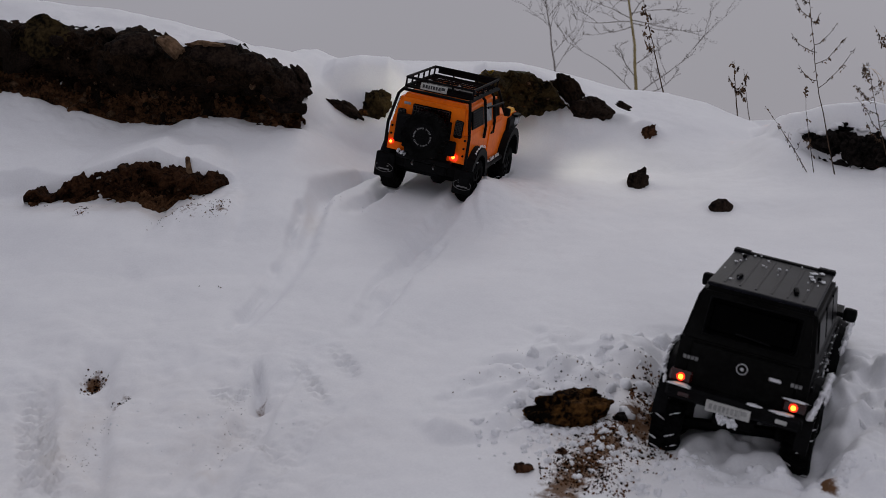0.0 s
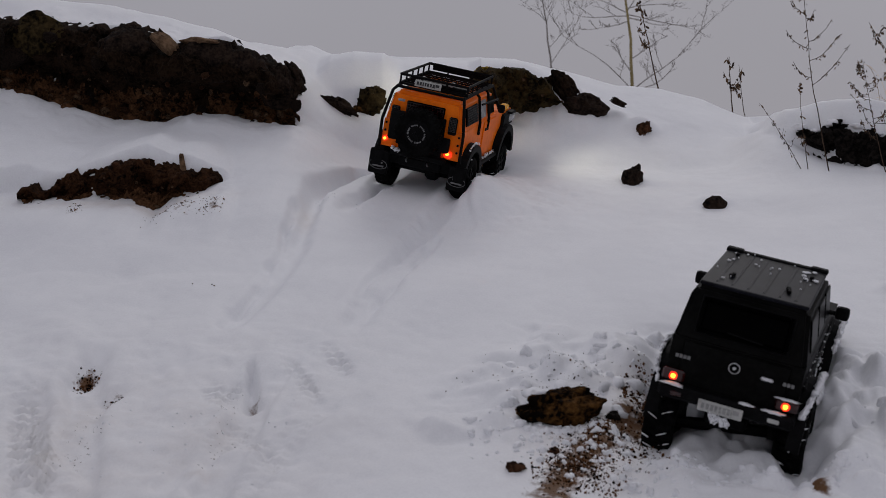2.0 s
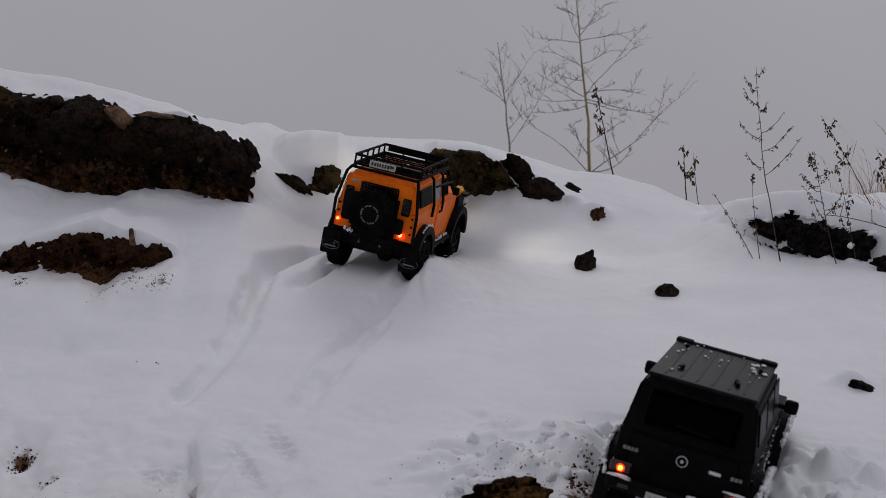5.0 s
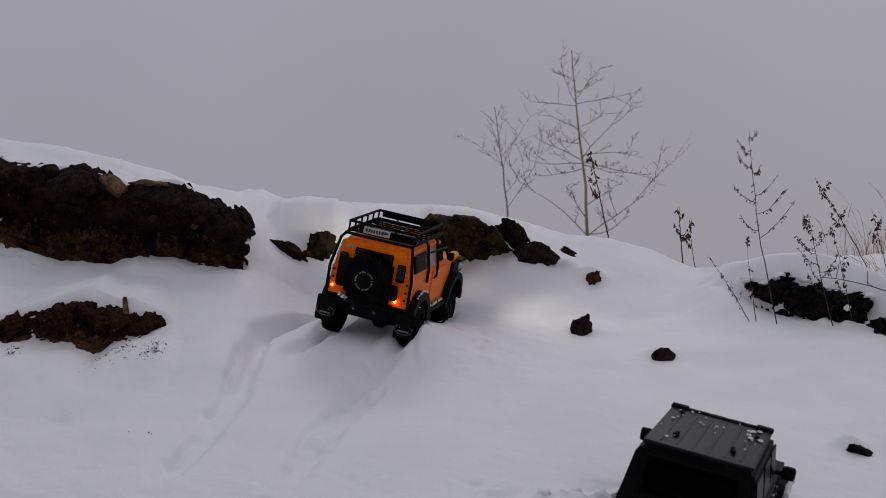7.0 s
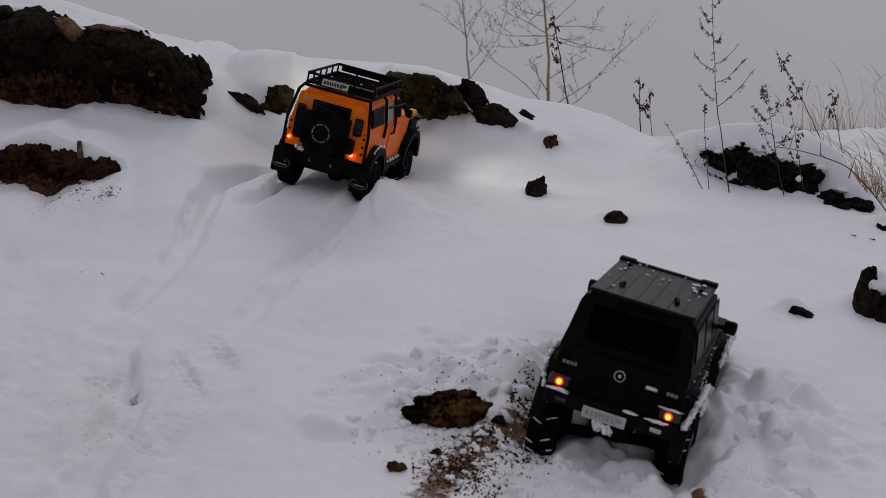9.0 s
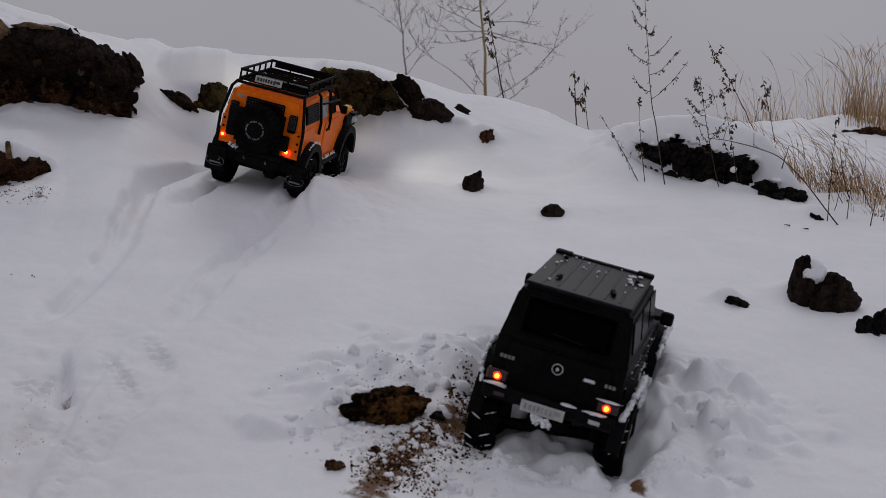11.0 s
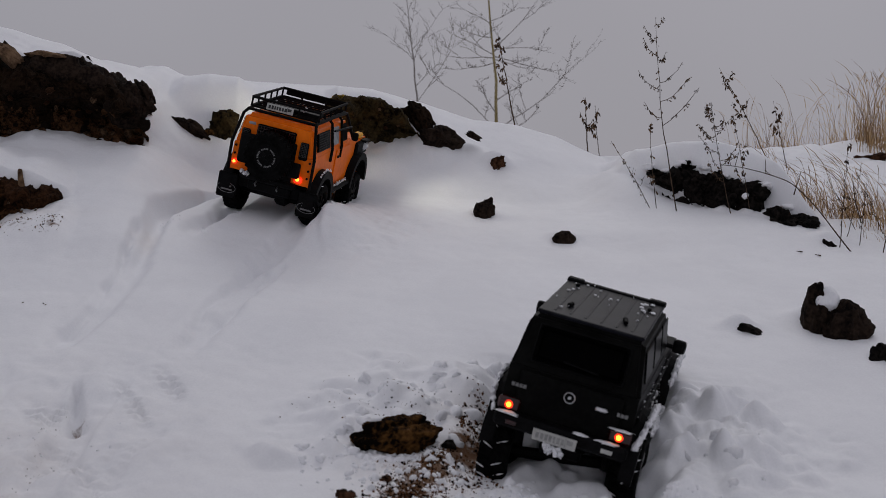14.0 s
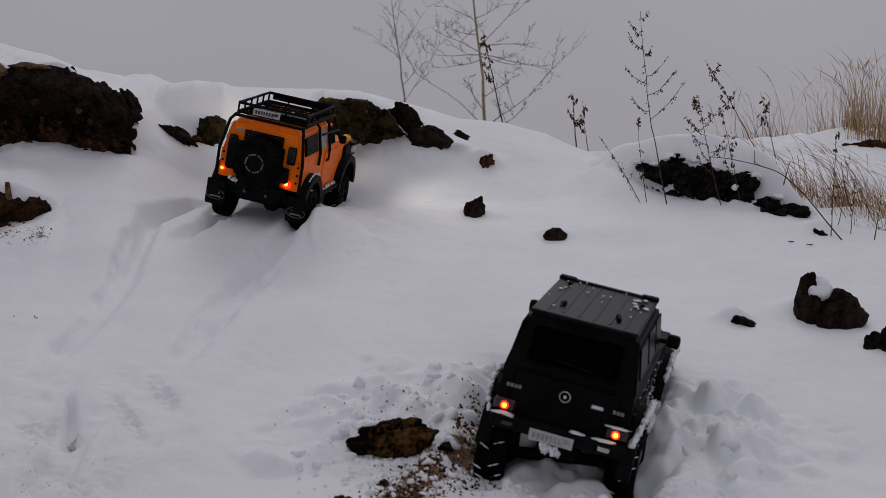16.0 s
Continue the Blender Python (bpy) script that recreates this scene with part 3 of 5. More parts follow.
def sheet_mesh(name, x, y, z, mat):
    rows, cols = x.shape
    me = bpy.data.meshes.new(name)
    me.vertices.add(rows * cols)
    me.vertices.foreach_set("co", np.stack([x, y, z], -1).astype(np.float32).ravel())
    idx = np.arange(rows * cols).reshape(rows, cols)
    quads = np.stack([idx[:-1, :-1], idx[:-1, 1:], idx[1:, 1:], idx[1:, :-1]], -1).reshape(-1, 4)
    me.loops.add(quads.size)
    me.loops.foreach_set("vertex_index", quads.ravel().astype(np.int32))
    me.polygons.add(len(quads))
    me.polygons.foreach_set("loop_start", np.arange(0, quads.size, 4, dtype=np.int32))
    me.polygons.foreach_set("use_smooth", np.ones(len(quads), dtype=bool))
    me.update(calc_edges=True)
    me.materials.append(mat)
    return me


ground_mesh = sheet_mesh("ground", XX, YY, ZZ, SNOW)
layer = ground_mesh.attributes.new("brown_tint", "FLOAT", "POINT")
layer.data.foreach_set("value", brown_tint(XX, YY).astype(np.float32).ravel())
layer = ground_mesh.attributes.new("dirty", "FLOAT", "POINT")
layer.data.foreach_set("value", dirty(XX, YY).astype(np.float32).ravel())
ground = tagged(new("ground", ground_mesh), "hillside under trodden and rutted fresh snow", "snow ground", kind="structure")


# ---- bare soil and rocks ----
FACES = {}


def soil_face(name, x0, x1, foot, top, y0, label, mat, bulge, seed, lean=0.22, lower=None, category="soil bank", kind="structure"):
    """A steep face of bare lumpy soil between two edges, with a closed back."""
    nu, nv = int((x1 - x0) / 0.0042), 64
    u, v = np.meshgrid(np.linspace(x0, x1, nu), np.linspace(-0.35, 1.08, nv))
    lo, hi = foot(u), top(u)
    z = lo + (hi - lo) * v
    vv = np.clip(v, 0, 1)
    y = (y0(u) if callable(y0) else y0) + lean * (z - lo) - bulge * np.sin(np.clip(vv * 1.5 - 0.5, 0, 1) * math.pi) * (0.7 + 1.6 * np.abs(fbm(u + seed, v * 0.2, 0.16, 2))) + bulge * 0.5 * np.sin(np.clip(vv * 2, 0, 1) * math.pi)
    chunk = np.round(fbm(u + seed * 2, z, 0.09, 2) * 7) / 7
    y = y - 0.06 * fbm(u + seed, z, 0.08, 5, 0.6) - 0.036 * chunk - 0.022 * np.abs(fbm(u, z + seed, 0.028, 3, 0.6)) - 0.012 * fbm(u, z, 0.009, 2) + 0.02
    y = y + 0.09 * np.clip(v - 0.97, 0, 1) * 8 + 0.05 * (1 - ramp(x0, x0 + 0.03, u)) + 0.06 * ramp(x1 - 0.05, x1, u)
    z = z + 0.016 * fbm(u, y + seed, 0.03, 3) + 0.02 * np.clip(v, 0, 1) * fbm(u + seed, y * 0, 0.035, 4, 0.7)
    FACES[name] = (u, v, y, z)
    me = sheet_mesh(name, u, y, z, mat)
    if lower:
        me.materials.append(lower)
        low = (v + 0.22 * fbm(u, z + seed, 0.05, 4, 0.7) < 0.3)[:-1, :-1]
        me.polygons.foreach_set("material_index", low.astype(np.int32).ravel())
    ob = tagged(new(name, me), label, category, kind=kind)
    return ob


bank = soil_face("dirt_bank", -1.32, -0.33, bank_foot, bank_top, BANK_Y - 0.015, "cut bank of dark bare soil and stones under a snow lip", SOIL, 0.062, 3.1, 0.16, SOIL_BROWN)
cut = soil_face("dirt_patch", -0.85, -0.425, lambda x: cut_foot(x) - 0.004, cut_top, CUT_Y - 0.027, "patch of bare reddish soil showing through the snow", SOIL_RED, 0.014, 8.4, 0.45, SOIL_BROWN)


def stone_mesh(name, size, seed, rough=0.25, flat=0.0, detail=3, mat=STONE):
    bm = bmesh.new()
    bmesh.ops.create_icosphere(bm, subdivisions=detail, radius=0.5)
    o = Vector((seed * 3.17, seed * 1.31, seed * 7.7))
    for v in bm.verts:
        d = v.co.normalized()
        p = d * 1.3 + o
        r = 1 + rough * 1.6 * noise.noise(p) + rough * 0.9 * noise.noise(p * 2.3) + rough * 0.5 * noise.noise(p * 5.1) + rough * 0.25 * noise.noise(p * 11)
        cell = noise.voronoi(p * 1.1)[0]
        r *= 1 - 0.35 * rough * (cell[1] - cell[0])
        q = d * r * 0.5
        v.co = Vector((q.x * size[0], q.y * size[1], max(q.z, -0.5 + flat) * size[2]))
    me = bpy.data.meshes.new(name)
    bm.to_mesh(me)
    bm.free()
    me.materials.append(mat)
    me.polygons.foreach_set("use_smooth", [i % 3 != 0 for i in range(len(me.polygons))])
    return me


def stone(name, at, size, seed, mat, label, rot=(0, 0, 0), rough=0.3, category="rock", group="rocks on the slope", detail=4, parent=None):
    ob = new(name, stone_mesh(name, size, seed, rough, 0, detail, mat))
    ob.matrix_basis = pose(*at, *rot)
    if parent:
        ob.parent = parent
        return ob
    return tagged(ob, label, category, group)


# loose rocks lying on the open slope
stone("rock", (0.41, 2.79, 1.11), (0.048, 0.045, 0.068), 1, STONE, "small pointed dark brown rock standing in snow", (0, 10, 20), 0.3)
stone("rock", (0.545, 2.56, 1.051), (0.048, 0.04, 0.046), 2, STONE, "small flat brown rock lying in a snow hollow", (0, 4, 10), 0.12)
stone("rock", (0.74, 1.975, 0.898), (0.046, 0.04, 0.024), 3, BLACK_STONE, "small dark wedge of rock under a snow cap", (0, 22, 0), 0.25)
stone("boulder", (0.851, 1.985, 0.922), (0.04, 0.07, 0.108), 44, STONE, "dark cleft boulder with snow in its cleft", (0, 2, 0), 0.15, "boulder", detail=5)
stone("boulder", (0.888, 1.965, 0.903), (0.09, 0.08, 0.098), 57, STONE, "dark pitted boulder leaning on another", (0, 14, 0), 0.15, "boulder", detail=5)
stone("rock", (0.9, 1.84, 0.853), (0.04, 0.036, 0.08), 6, BLACK_STONE, "small rough black rock beside the boulder", (10, 15, 0), 0.4)
stone("rock", (1.089, 2.514, 1.048), (0.045, 0.03, 0.022), 7, BLACK_STONE, "small black rock half under snow", (0, 30, 0), 0.35)
stone("rock", (1.6, 3.45, 1.3), (0.13, 0.1, 0.07), 9, BROWN_STONE, "dark earth under a tuft of dry grass", (0, 0, 0), 0.3)
stone("rock", (1.04, 2.5, 1.04), (0.03, 0.02, 0.012), 8, BLACK_STONE, "sliver of black rock half under snow", (0, 35, 0), 0.35)

# rocks under the crest
G2 = "rocks under the crest"
stone("rock", (-0.332, 2.85, 1.362), (0.025, 0.04, 0.06), 11, STONE, "narrow dark stone leaning at the bank's end", (0, -35, 0), 0.3, group=G2)
stone("rock", (-0.325, 2.84, 1.335), (0.025, 0.04, 0.035), 12, STONE, "small dark stone at the bank's end", (0, -20, 0), 0.3, group=G2)
stone("rock", (-0.246, 3.03, 1.306), (0.085, 0.06, 0.032), 13, STONE, "flat dark stone tilted out of the snow", (0, 32, 0), 0.3, group=G2)
stone("rock", (-0.178, 3.048, 1.313), (0.064, 0.055, 0.084), 14, MOSSY_STONE, "dark stone with ochre patches in the snow", (0, 10, 0), 0.3, group=G2)
stone("rock", (-0.205, 3.005, 1.297), (0.02, 0.02, 0.014), 15, OCHRE_STONE, "small ochre stone among darker ones", (0, 20, 0), 0.25, group=G2)
soil_face("earthy_boulder", 0.06, 0.285, lambda x: along(x, (0.06, 1.305), (0.2, 1.312), (0.285, 1.32)), lambda x: along(x, (0.06, 1.378), (0.11, 1.385), (0.18, 1.383), (0.22, 1.372), (0.255, 1.345), (0.285, 1.322)), 3.0,
          "dark earthy boulder below the snowy crest", MOSSY_STONE, 0.02, 5.7, 0.2, None, "boulder", "")["group"] = G2
stone("rock", (0.165, 3.065, 1.388), (0.07, 0.05, 0.018), 17, GREY_STONE, "flat grey green stone lying on a boulder", (0, 3, 0), 0.2, group=G2)
stone("rock", (0.1, 3.055, 1.387), (0.05, 0.04, 0.022), 18, LICHEN, "yellow lichened stone lying on a boulder", (0, 3, 0), 0.25, group=G2)
stone("rock", (0.29, 3.112, 1.35), (0.05, 0.07, 0.1), 19, SOIL, "dark upright rock below the snowy crest", (0, -32, 0), 0.3, group=G2)
stone("rock", (0.335, 3.092, 1.304), (0.1, 0.07, 0.056), 20, STONE, "broad dark rock below the snowy crest", (0, 14, 0), 0.32, group=G2)
stone("rock", (0.475, 3.06, 1.242), (0.03, 0.04, 0.046), 21, BROWN_STONE, "small brown rock in the snow", (0, 25, 0), 0.4, group=G2)
stone("rock", (0.42, 3.1, 1.315), (0.04, 0.03, 0.014), 22, STONE, "sliver of dark rock in the snow", (0, 30, 0), 0.4, group=G2)

# the dark ledge on the right
G3 = "rocks of the dark ledge"
for i, (x, y, z, sx, sz, r) in enumerate([(0.825, 2.94, 1.23, 0.05, 0.028, 20), (0.865, 2.905, 1.206, 0.08, 0.056, 30), (0.915, 2.87, 1.193, 0.1, 0.075, 30), (0.965, 2.835, 1.176, 0.085, 0.075, 20),
                                          (1.008, 2.81, 1.165, 0.075, 0.075, 10), (0.955, 2.87, 1.225, 0.04, 0.03, 0), (0.89, 2.9, 1.243, 0.04, 0.028, 10), (1.055, 2.715, 1.115, 0.06, 0.05, 20), (1.095, 2.695, 1.103, 0.06, 0.05, 30)]):
    stone("ledge_rock", (x, y, z - 0.01), (sx, 0.1, sz * 1.08), 30 + i, BLACK_STONE, "black craggy rock of a snow-capped ledge", (0, r, 0), 0.32, "rock", G3, 5)

soil_face("ledge_rock", 0.785, 1.085, lambda x: along(x, (0.785, 1.222), (0.8, 1.204), (0.853, 1.167), (0.913, 1.138), (0.958, 1.146), (1.0, 1.122), (1.045, 1.116), (1.085, 1.15)),
          lambda x: along(x, (0.785, 1.228), (0.8, 1.236), (0.812, 1.215), (0.828, 1.228), (0.845, 1.222), (0.86, 1.238), (0.9, 1.238), (0.915, 1.226), (0.93, 1.234), (0.945, 1.21), (0.965, 1.22), (0.98, 1.193), (1.0, 1.188), (1.03, 1.195), (1.06, 1.188), (1.085, 1.17)), lambda x: mass_y(x) - 0.025,
          "black craggy face of rock under a pillow of snow", BLACK_STONE, 0.02, 6.3, 0.3, None, "rock", "")["group"] = G3

# stones in the bank; the thin tan slab paints the dark stone's lit top
for i, (x, y, z, sx, sz, tilt, mat) in enumerate([(-0.9, 2.81, 1.447, 0.12, 0.1, 0, MOSSY_STONE), (-0.612, 2.8, 1.425, 0.08, 0.034, 40, TAN_STONE), (-0.525, 2.8, 1.388, 0.14, 0.1, 6, STONE), (-0.53, 2.803, 1.428, 0.1, 0.018, 4, TAN_STONE),
                                                  (-0.37, 2.825, 1.33, 0.075, 0.1, 0, STONE), (-0.44, 2.81, 1.375, 0.1, 0.08, 20, STONE), (-0.7, 2.8, 1.42, 0.12, 0.07, -8, STONE)]):
    stone("stone", (x, y, z), (sx, 0.075, sz), 50 + i, mat, "", (0, tilt, 0), 0.16, detail=4, parent=bank)
pebbles = [stone_mesh("pebble", (1, 0.9, 0.7), 70 + k, 0.25, 0, 2, (PEBBLE, STONE, BROWN_STONE)[k % 3]) for k in range(6)]
rnd = random.Random(5)


def stud(face, owner, count, low, high, smallest, largest, x_least, meshes):
    """Stones half sunk in a face of soil."""
    u, v, y, z = FACES[face]
    rows, cols = u.shape
    for _ in range(count):
        while True:
            i, j = rnd.randrange(rows), rnd.randrange(cols)
            if u[i, j] > x_least and low < v[i, j] < low + (high - low) * rnd.random() ** 0.7:
                break
        s = smallest + (largest - smallest) * rnd.random() ** 3
        ob = new("pebble" if largest < 0.03 else "stone", rnd.choice(meshes))
        ob.matrix_basis = pose(u[i, j], y[i, j] - s * 0.2, z[i, j], rnd.uniform(0, 360), rnd.uniform(0, 360), 0) @ Matrix.Diagonal((s, s, s, 1))
        ob.parent = owner


stud("dirt_bank", bank, 280, 0.0, 0.6, 0.005, 0.024, -1.1, pebbles)
lumps_dark = [stone_mesh("stone", (1, 0.8, 0.75), 170 + k, 0.2, 0, 4, STONE) for k in range(4)]
stud("dirt_bank", bank, 9, 0.4, 0.95, 0.03, 0.08, -1.1, lumps_dark)
stud("dirt_patch", cut, 40, 0.05, 0.9, 0.003, 0.012, -0.9, pebbles)
stud("earthy_boulder", bpy.data.objects["earthy_boulder"], 14, 0.1, 0.9, 0.006, 0.02, 0.0, pebbles)

# the brown rock in the churned snow
stone("boulder", (0.148, 1.562, 0.776), (0.1, 0.06, 0.056), 93, OCHRE_STONE, "brown and ochre mossy rock in churned snow", (0, -8, 8), 0.27, "boulder", detail=5)
for i, (x, y, s, mat) in enumerate([(0.08, 1.41, 0.018, BROWN_STONE), (0.213, 1.56, 0.016, BLACK_STONE), (0.13, 1.46, 0.012, BROWN_STONE)] ):
    stone("pebble", (x, y, ground_z(x, y) + s * 0.08), (s * 1.2, s, s * 0.9), 95 + i, mat, "small brown pebble in trodden snow", (0, 0, 30 * i), 0.3, "pebble", "pebbles in the snow", 3)
bm = box(bmesh.new(), (0, 0, 0), (0.012, 0.012, 0.036), 0.004, seg=3)
for v in bm.verts:
    v.co.x *= 1 - 6 * v.co.z
    v.co += Vector((noise.noise(v.co * 70), noise.noise(v.co * 70 + Vector((3, 1, 5))), 0.6 * noise.noise(v.co * 90))) * 0.004
tagged(part("wood_stub", bm, TAN_STONE, None, "short brown stub of wood by the bare soil", m=pose(-0.52, 2.5, 1.148, 0, -6, 10)), "short brown stub of wood by the bare soil", "stump")


def lump_shape(level):
    bm = bmesh.new()
    bmesh.ops.create_icosphere(bm, subdivisions=level, radius=0.5)
    v = np.array([tuple(q.co) for q in bm.verts])
    f = np.array([[q.index for q in p.verts] for p in bm.faces])
    bm.free()
    return v, f


def scatter(name, label, category, mat, spots, seed, lump, fine=1, crooked=0.5):
    """Crumbs too small to count, as one mesh."""
    r = np.random.RandomState(seed)
    shape, faces = lump_shape(fine)
    vs, fs, n = [], [], 0
    for cx, cy, rx, ry, count, lo, hi in spots:
        for _ in range(count):
            x, y = cx + np.clip(r.randn(), -2, 2) * rx, cy + np.clip(r.randn(), -2, 2) * ry
            s = (lo + (hi - lo) * r.rand() ** 2) * 1.2
            q = shape * (1 + crooked * np.sin(shape @ r.uniform(-7, 7, 3) + r.rand() * 6)[:, None] * 0.6 + crooked * np.sin(shape @ r.uniform(-14, 14, 3) + r.rand() * 6)[:, None] * 0.4)
            turn = np.array(Euler(tuple(r.rand(3) * 6.3)).to_matrix())
            q = (q * r.uniform(0.6, 1.2, 3)) @ turn.T * s + (x, y, ground_z(x, y) + s * lump)
            vs.append(q)
            fs.append(faces + n)
            n += len(shape)
    me = bpy.data.meshes.new(name)
    me.from_pydata(np.concatenate(vs).tolist(), [], np.concatenate(fs).tolist())
    me.materials.append(mat)
    me.polygons.foreach_set("use_smooth", [True] * len(me.polygons))
    return tagged(new(name, me), label, category, kind="stuff")


scatter("dirt_crumbs", "crumbs of brown soil scattered on the snow", "soil crumbs", CRUMB,
        [(0.16, 1.43, 0.024, 0.04, 400, 0.0007, 0.0036), (0.21, 1.51, 0.028, 0.03, 350, 0.0007, 0.004), (0.262, 1.62, 0.014, 0.03, 700, 0.0007, 0.004), (0.281, 1.69, 0.014, 0.018, 160, 0.001, 0.004), (0.15, 1.63, 0.04, 0.03, 60, 0.0007, 0.0025),
         (-0.502, 1.725, 0.008, 0.014, 150, 0.0008, 0.0035), (-0.455, 1.5, 0.014, 0.06, 50, 0.0005, 0.0014), (-0.28, 1.54, 0.01, 0.05, 40, 0.0005, 0.0014), (-0.446, 1.652, 0.007, 0.006, 50, 0.0008, 0.003),
         (-0.51, 2.37, 0.03, 0.03, 90, 0.0007, 0.003), (-0.44, 2.35, 0.012, 0.02, 80, 0.0007, 0.003), (-0.7, 2.39, 0.008, 0.02, 50, 0.0007, 0.003), (0.1, 1.7, 0.05, 0.05, 30, 0.0007, 0.002),
         (0.2, 1.6, 0.05, 0.05, 60, 0.0007, 0.003), (0.15, 1.41, 0.025, 0.03, 900, 0.0006, 0.003), (0.2, 1.49, 0.03, 0.03, 500, 0.0006, 0.003), (-0.405, 2.06, 0.012, 0.004, 3, 0.002, 0.003)], 3, 0.2)
scatter("snow_clods", "loose lumps of snow thrown up by the wheels", "snow lumps", LOOSE_SNOW,
        [(0.19, 1.66, 0.05, 0.045, 70, 0.004, 0.024), (0.33, 1.76, 0.06, 0.045, 60, 0.004, 0.026), (0.57, 1.53, 0.03, 0.05, 12, 0.006, 0.018), (0.43, 1.39, 0.06, 0.02, 90, 0.003, 0.016), (0.1, 1.51, 0.035, 0.04, 90, 0.003, 0.016),
         (0.27, 1.43, 0.04, 0.04, 90, 0.003, 0.014), (-0.35, 1.55, 0.1, 0.08, 50, 0.002, 0.005), (0.19, 1.47, 0.03, 0.05, 170, 0.002, 0.012), (0.16, 1.525, 0.03, 0.01, 60, 0.004, 0.014), (0.07, 2.6, 0.006, 0.02, 25, 0.002, 0.005),
         (-0.13, 2.585, 0.012, 0.012, 45, 0.002, 0.006), (-0.165, 2.5, 0.01, 0.03, 40, 0.0015, 0.004), (-0.24, 2.5, 0.012, 0.05, 40, 0.0015, 0.004)], 9, -0.2, 2, 0.5)

# ---- plants ----
def bend(a, b, sag, n=7, wobble=0.0, r=random):
    """Points from a to b on a bowed line."""
    a, b = Vector(a), Vector(b)
    out = []
    for i in range(n + 1):
        s = i / n
        p = a.lerp(b, s) + Vector(sag) * math.sin(s * math.pi)
        if 0 < i < n and wobble:
            p += Vector((r.uniform(-1, 1), r.uniform(-1, 1), r.uniform(-1, 1))) * wobble
        out.append(p)
    return out


def shrivelled_leaf(bm, at, size, r):
    got = bmesh.ops.create_icosphere(bm, subdivisions=1, radius=0.5)["verts"]
    m = Matrix.Translation(at) @ Euler((r.uniform(-0.9, 0.9), r.uniform(-0.9, 0.9), r.uniform(0, 6.3))).to_matrix().to_4x4()
    for v in got:
        c = v.co * (1 + 0.6 * noise.noise(v.co * 5 + at * 300))
        v.co = m @ Vector((c.x * size * 0.45, c.y * size * 0.35, c.z * size - size * 0.4))


def weed(base, tip, label, seed, branches=6, leaf=0.006, leaves=60, thick=0.0016, bare=0.45, reach=0.09, mat=DRY_STEM, leafmat=DRY_LEAF):
    """A dry weed: one stem, side twigs and hanging shrivelled leaves."""
    r = random.Random(seed)
    base, tip = Vector(base), Vector(tip)
    root = thing("dry_weed", Matrix.Translation(base), label, "weed", "dry weeds on the slope")
    tall = (tip - base).length
    line = bend((0, 0, -0.006), tip - base, (r.uniform(-1, 1) * 0.03 * tall, 0, 0), 12, 0.004 * tall, r)
    part("stem", tube(bmesh.new(), line, [thick * 0.75 * (1 - 0.7 * i / 12) for i in range(13)], 5), mat, root, smooth=True)
    spots = [(line[i].lerp(line[i + 1], r.random())) for i in range(int(12 * bare), 12) for _ in range(4)]
    lbm = bmesh.new()
    for k in range(branches):
        s = bare * 0.8 + (1 - bare * 0.8) * (k + r.random()) / branches
        i = min(int(s * 12), 11)
        p = line[i].lerp(line[i + 1], s * 12 - i)
        way = Vector((r.choice((-1, 1)) * r.uniform(0.6, 1), r.uniform(-0.4, 0.4), r.uniform(0.5, 1.0)))
        twig = bend(p, p + way * reach * (1.25 - s) * r.uniform(0.6, 1.3), (0, 0, -0.01), 5, 0.002, r)
        part("twig", tube(bmesh.new(), twig, [thick * 0.5 * (1 - 0.5 * j / 5) for j in range(6)], 4), mat, root)
        spots += [twig[j].lerp(twig[j + 1], r.random()) for j in range(1, 5) for _ in range(4)]
    for _ in range(leaves):
        p = r.choice(spots) + Vector((r.uniform(-1, 1), r.uniform(-1, 1), r.uniform(-1, 0.5))) * 0.004
        shrivelled_leaf(lbm, p, leaf * r.uniform(0.5, 1.5), r)
    part("dry_leaves", lbm, leafmat, root, "shrivelled brown leaves")
    return root


W1 = "thin dry brown weed with shrivelled leaves in snow"
weed((0.838, 2.77, 1.122), (0.782, 2.77, 1.556), "tall dry brown weed with branching top in snow", 1, 9, 0.0052, 210, 0.002, 0.5, 0.1)
weed((0.784, 2.77, 1.122), (0.686, 2.77, 1.279), W1, 2, 2, 0.006, 34, 0.0014, 0.2, 0.02)
weed((0.793, 2.77, 1.122), (0.773, 2.77, 1.322), W1, 3, 2, 0.007, 36, 0.0014, 0.3, 0.02)
weed((0.948, 2.735, 1.13), (0.908, 2.76, 1.37), "bushy dry weed with many brown leaves before rock", 4, 12, 0.005, 300, 0.0017, 0.35, 0.075)
weed((0.985, 2.72, 1.14), (0.945, 2.72, 1.34), W1, 5, 3, 0.007, 50, 0.0014, 0.4, 0.04)
weed((1.165, 3.12, 1.28), (1.036, 3.12, 1.505), "leaning dry weed with drooping brown seed head", 6, 4, 0.008, 90, 0.0018, 0.45, 0.05)
weed((0.864, 3.86, 1.33), (0.852, 3.86, 1.52), "short dark weed with limp hanging leaves", 7, 5, 0.011, 50, 0.0032, 0.5, 0.04)
weed((0.91, 3.9, 1.33), (0.89, 3.9, 1.5), "thin dark weed with limp hanging leaves", 8, 3, 0.012, 22, 0.002, 0.6, 0.03)
weed((0.59, 3.5, 1.36), (0.53, 3.5, 1.64), "thin dark weed with a tuft of leaves on the crest", 9, 5, 0.01, 60, 0.003, 0.55, 0.04)
weed((1.1, 2.5, 1.045), (1.115, 2.5, 1.26), W1, 10, 3, 0.0055, 70, 0.0015, 0.3, 0.03)
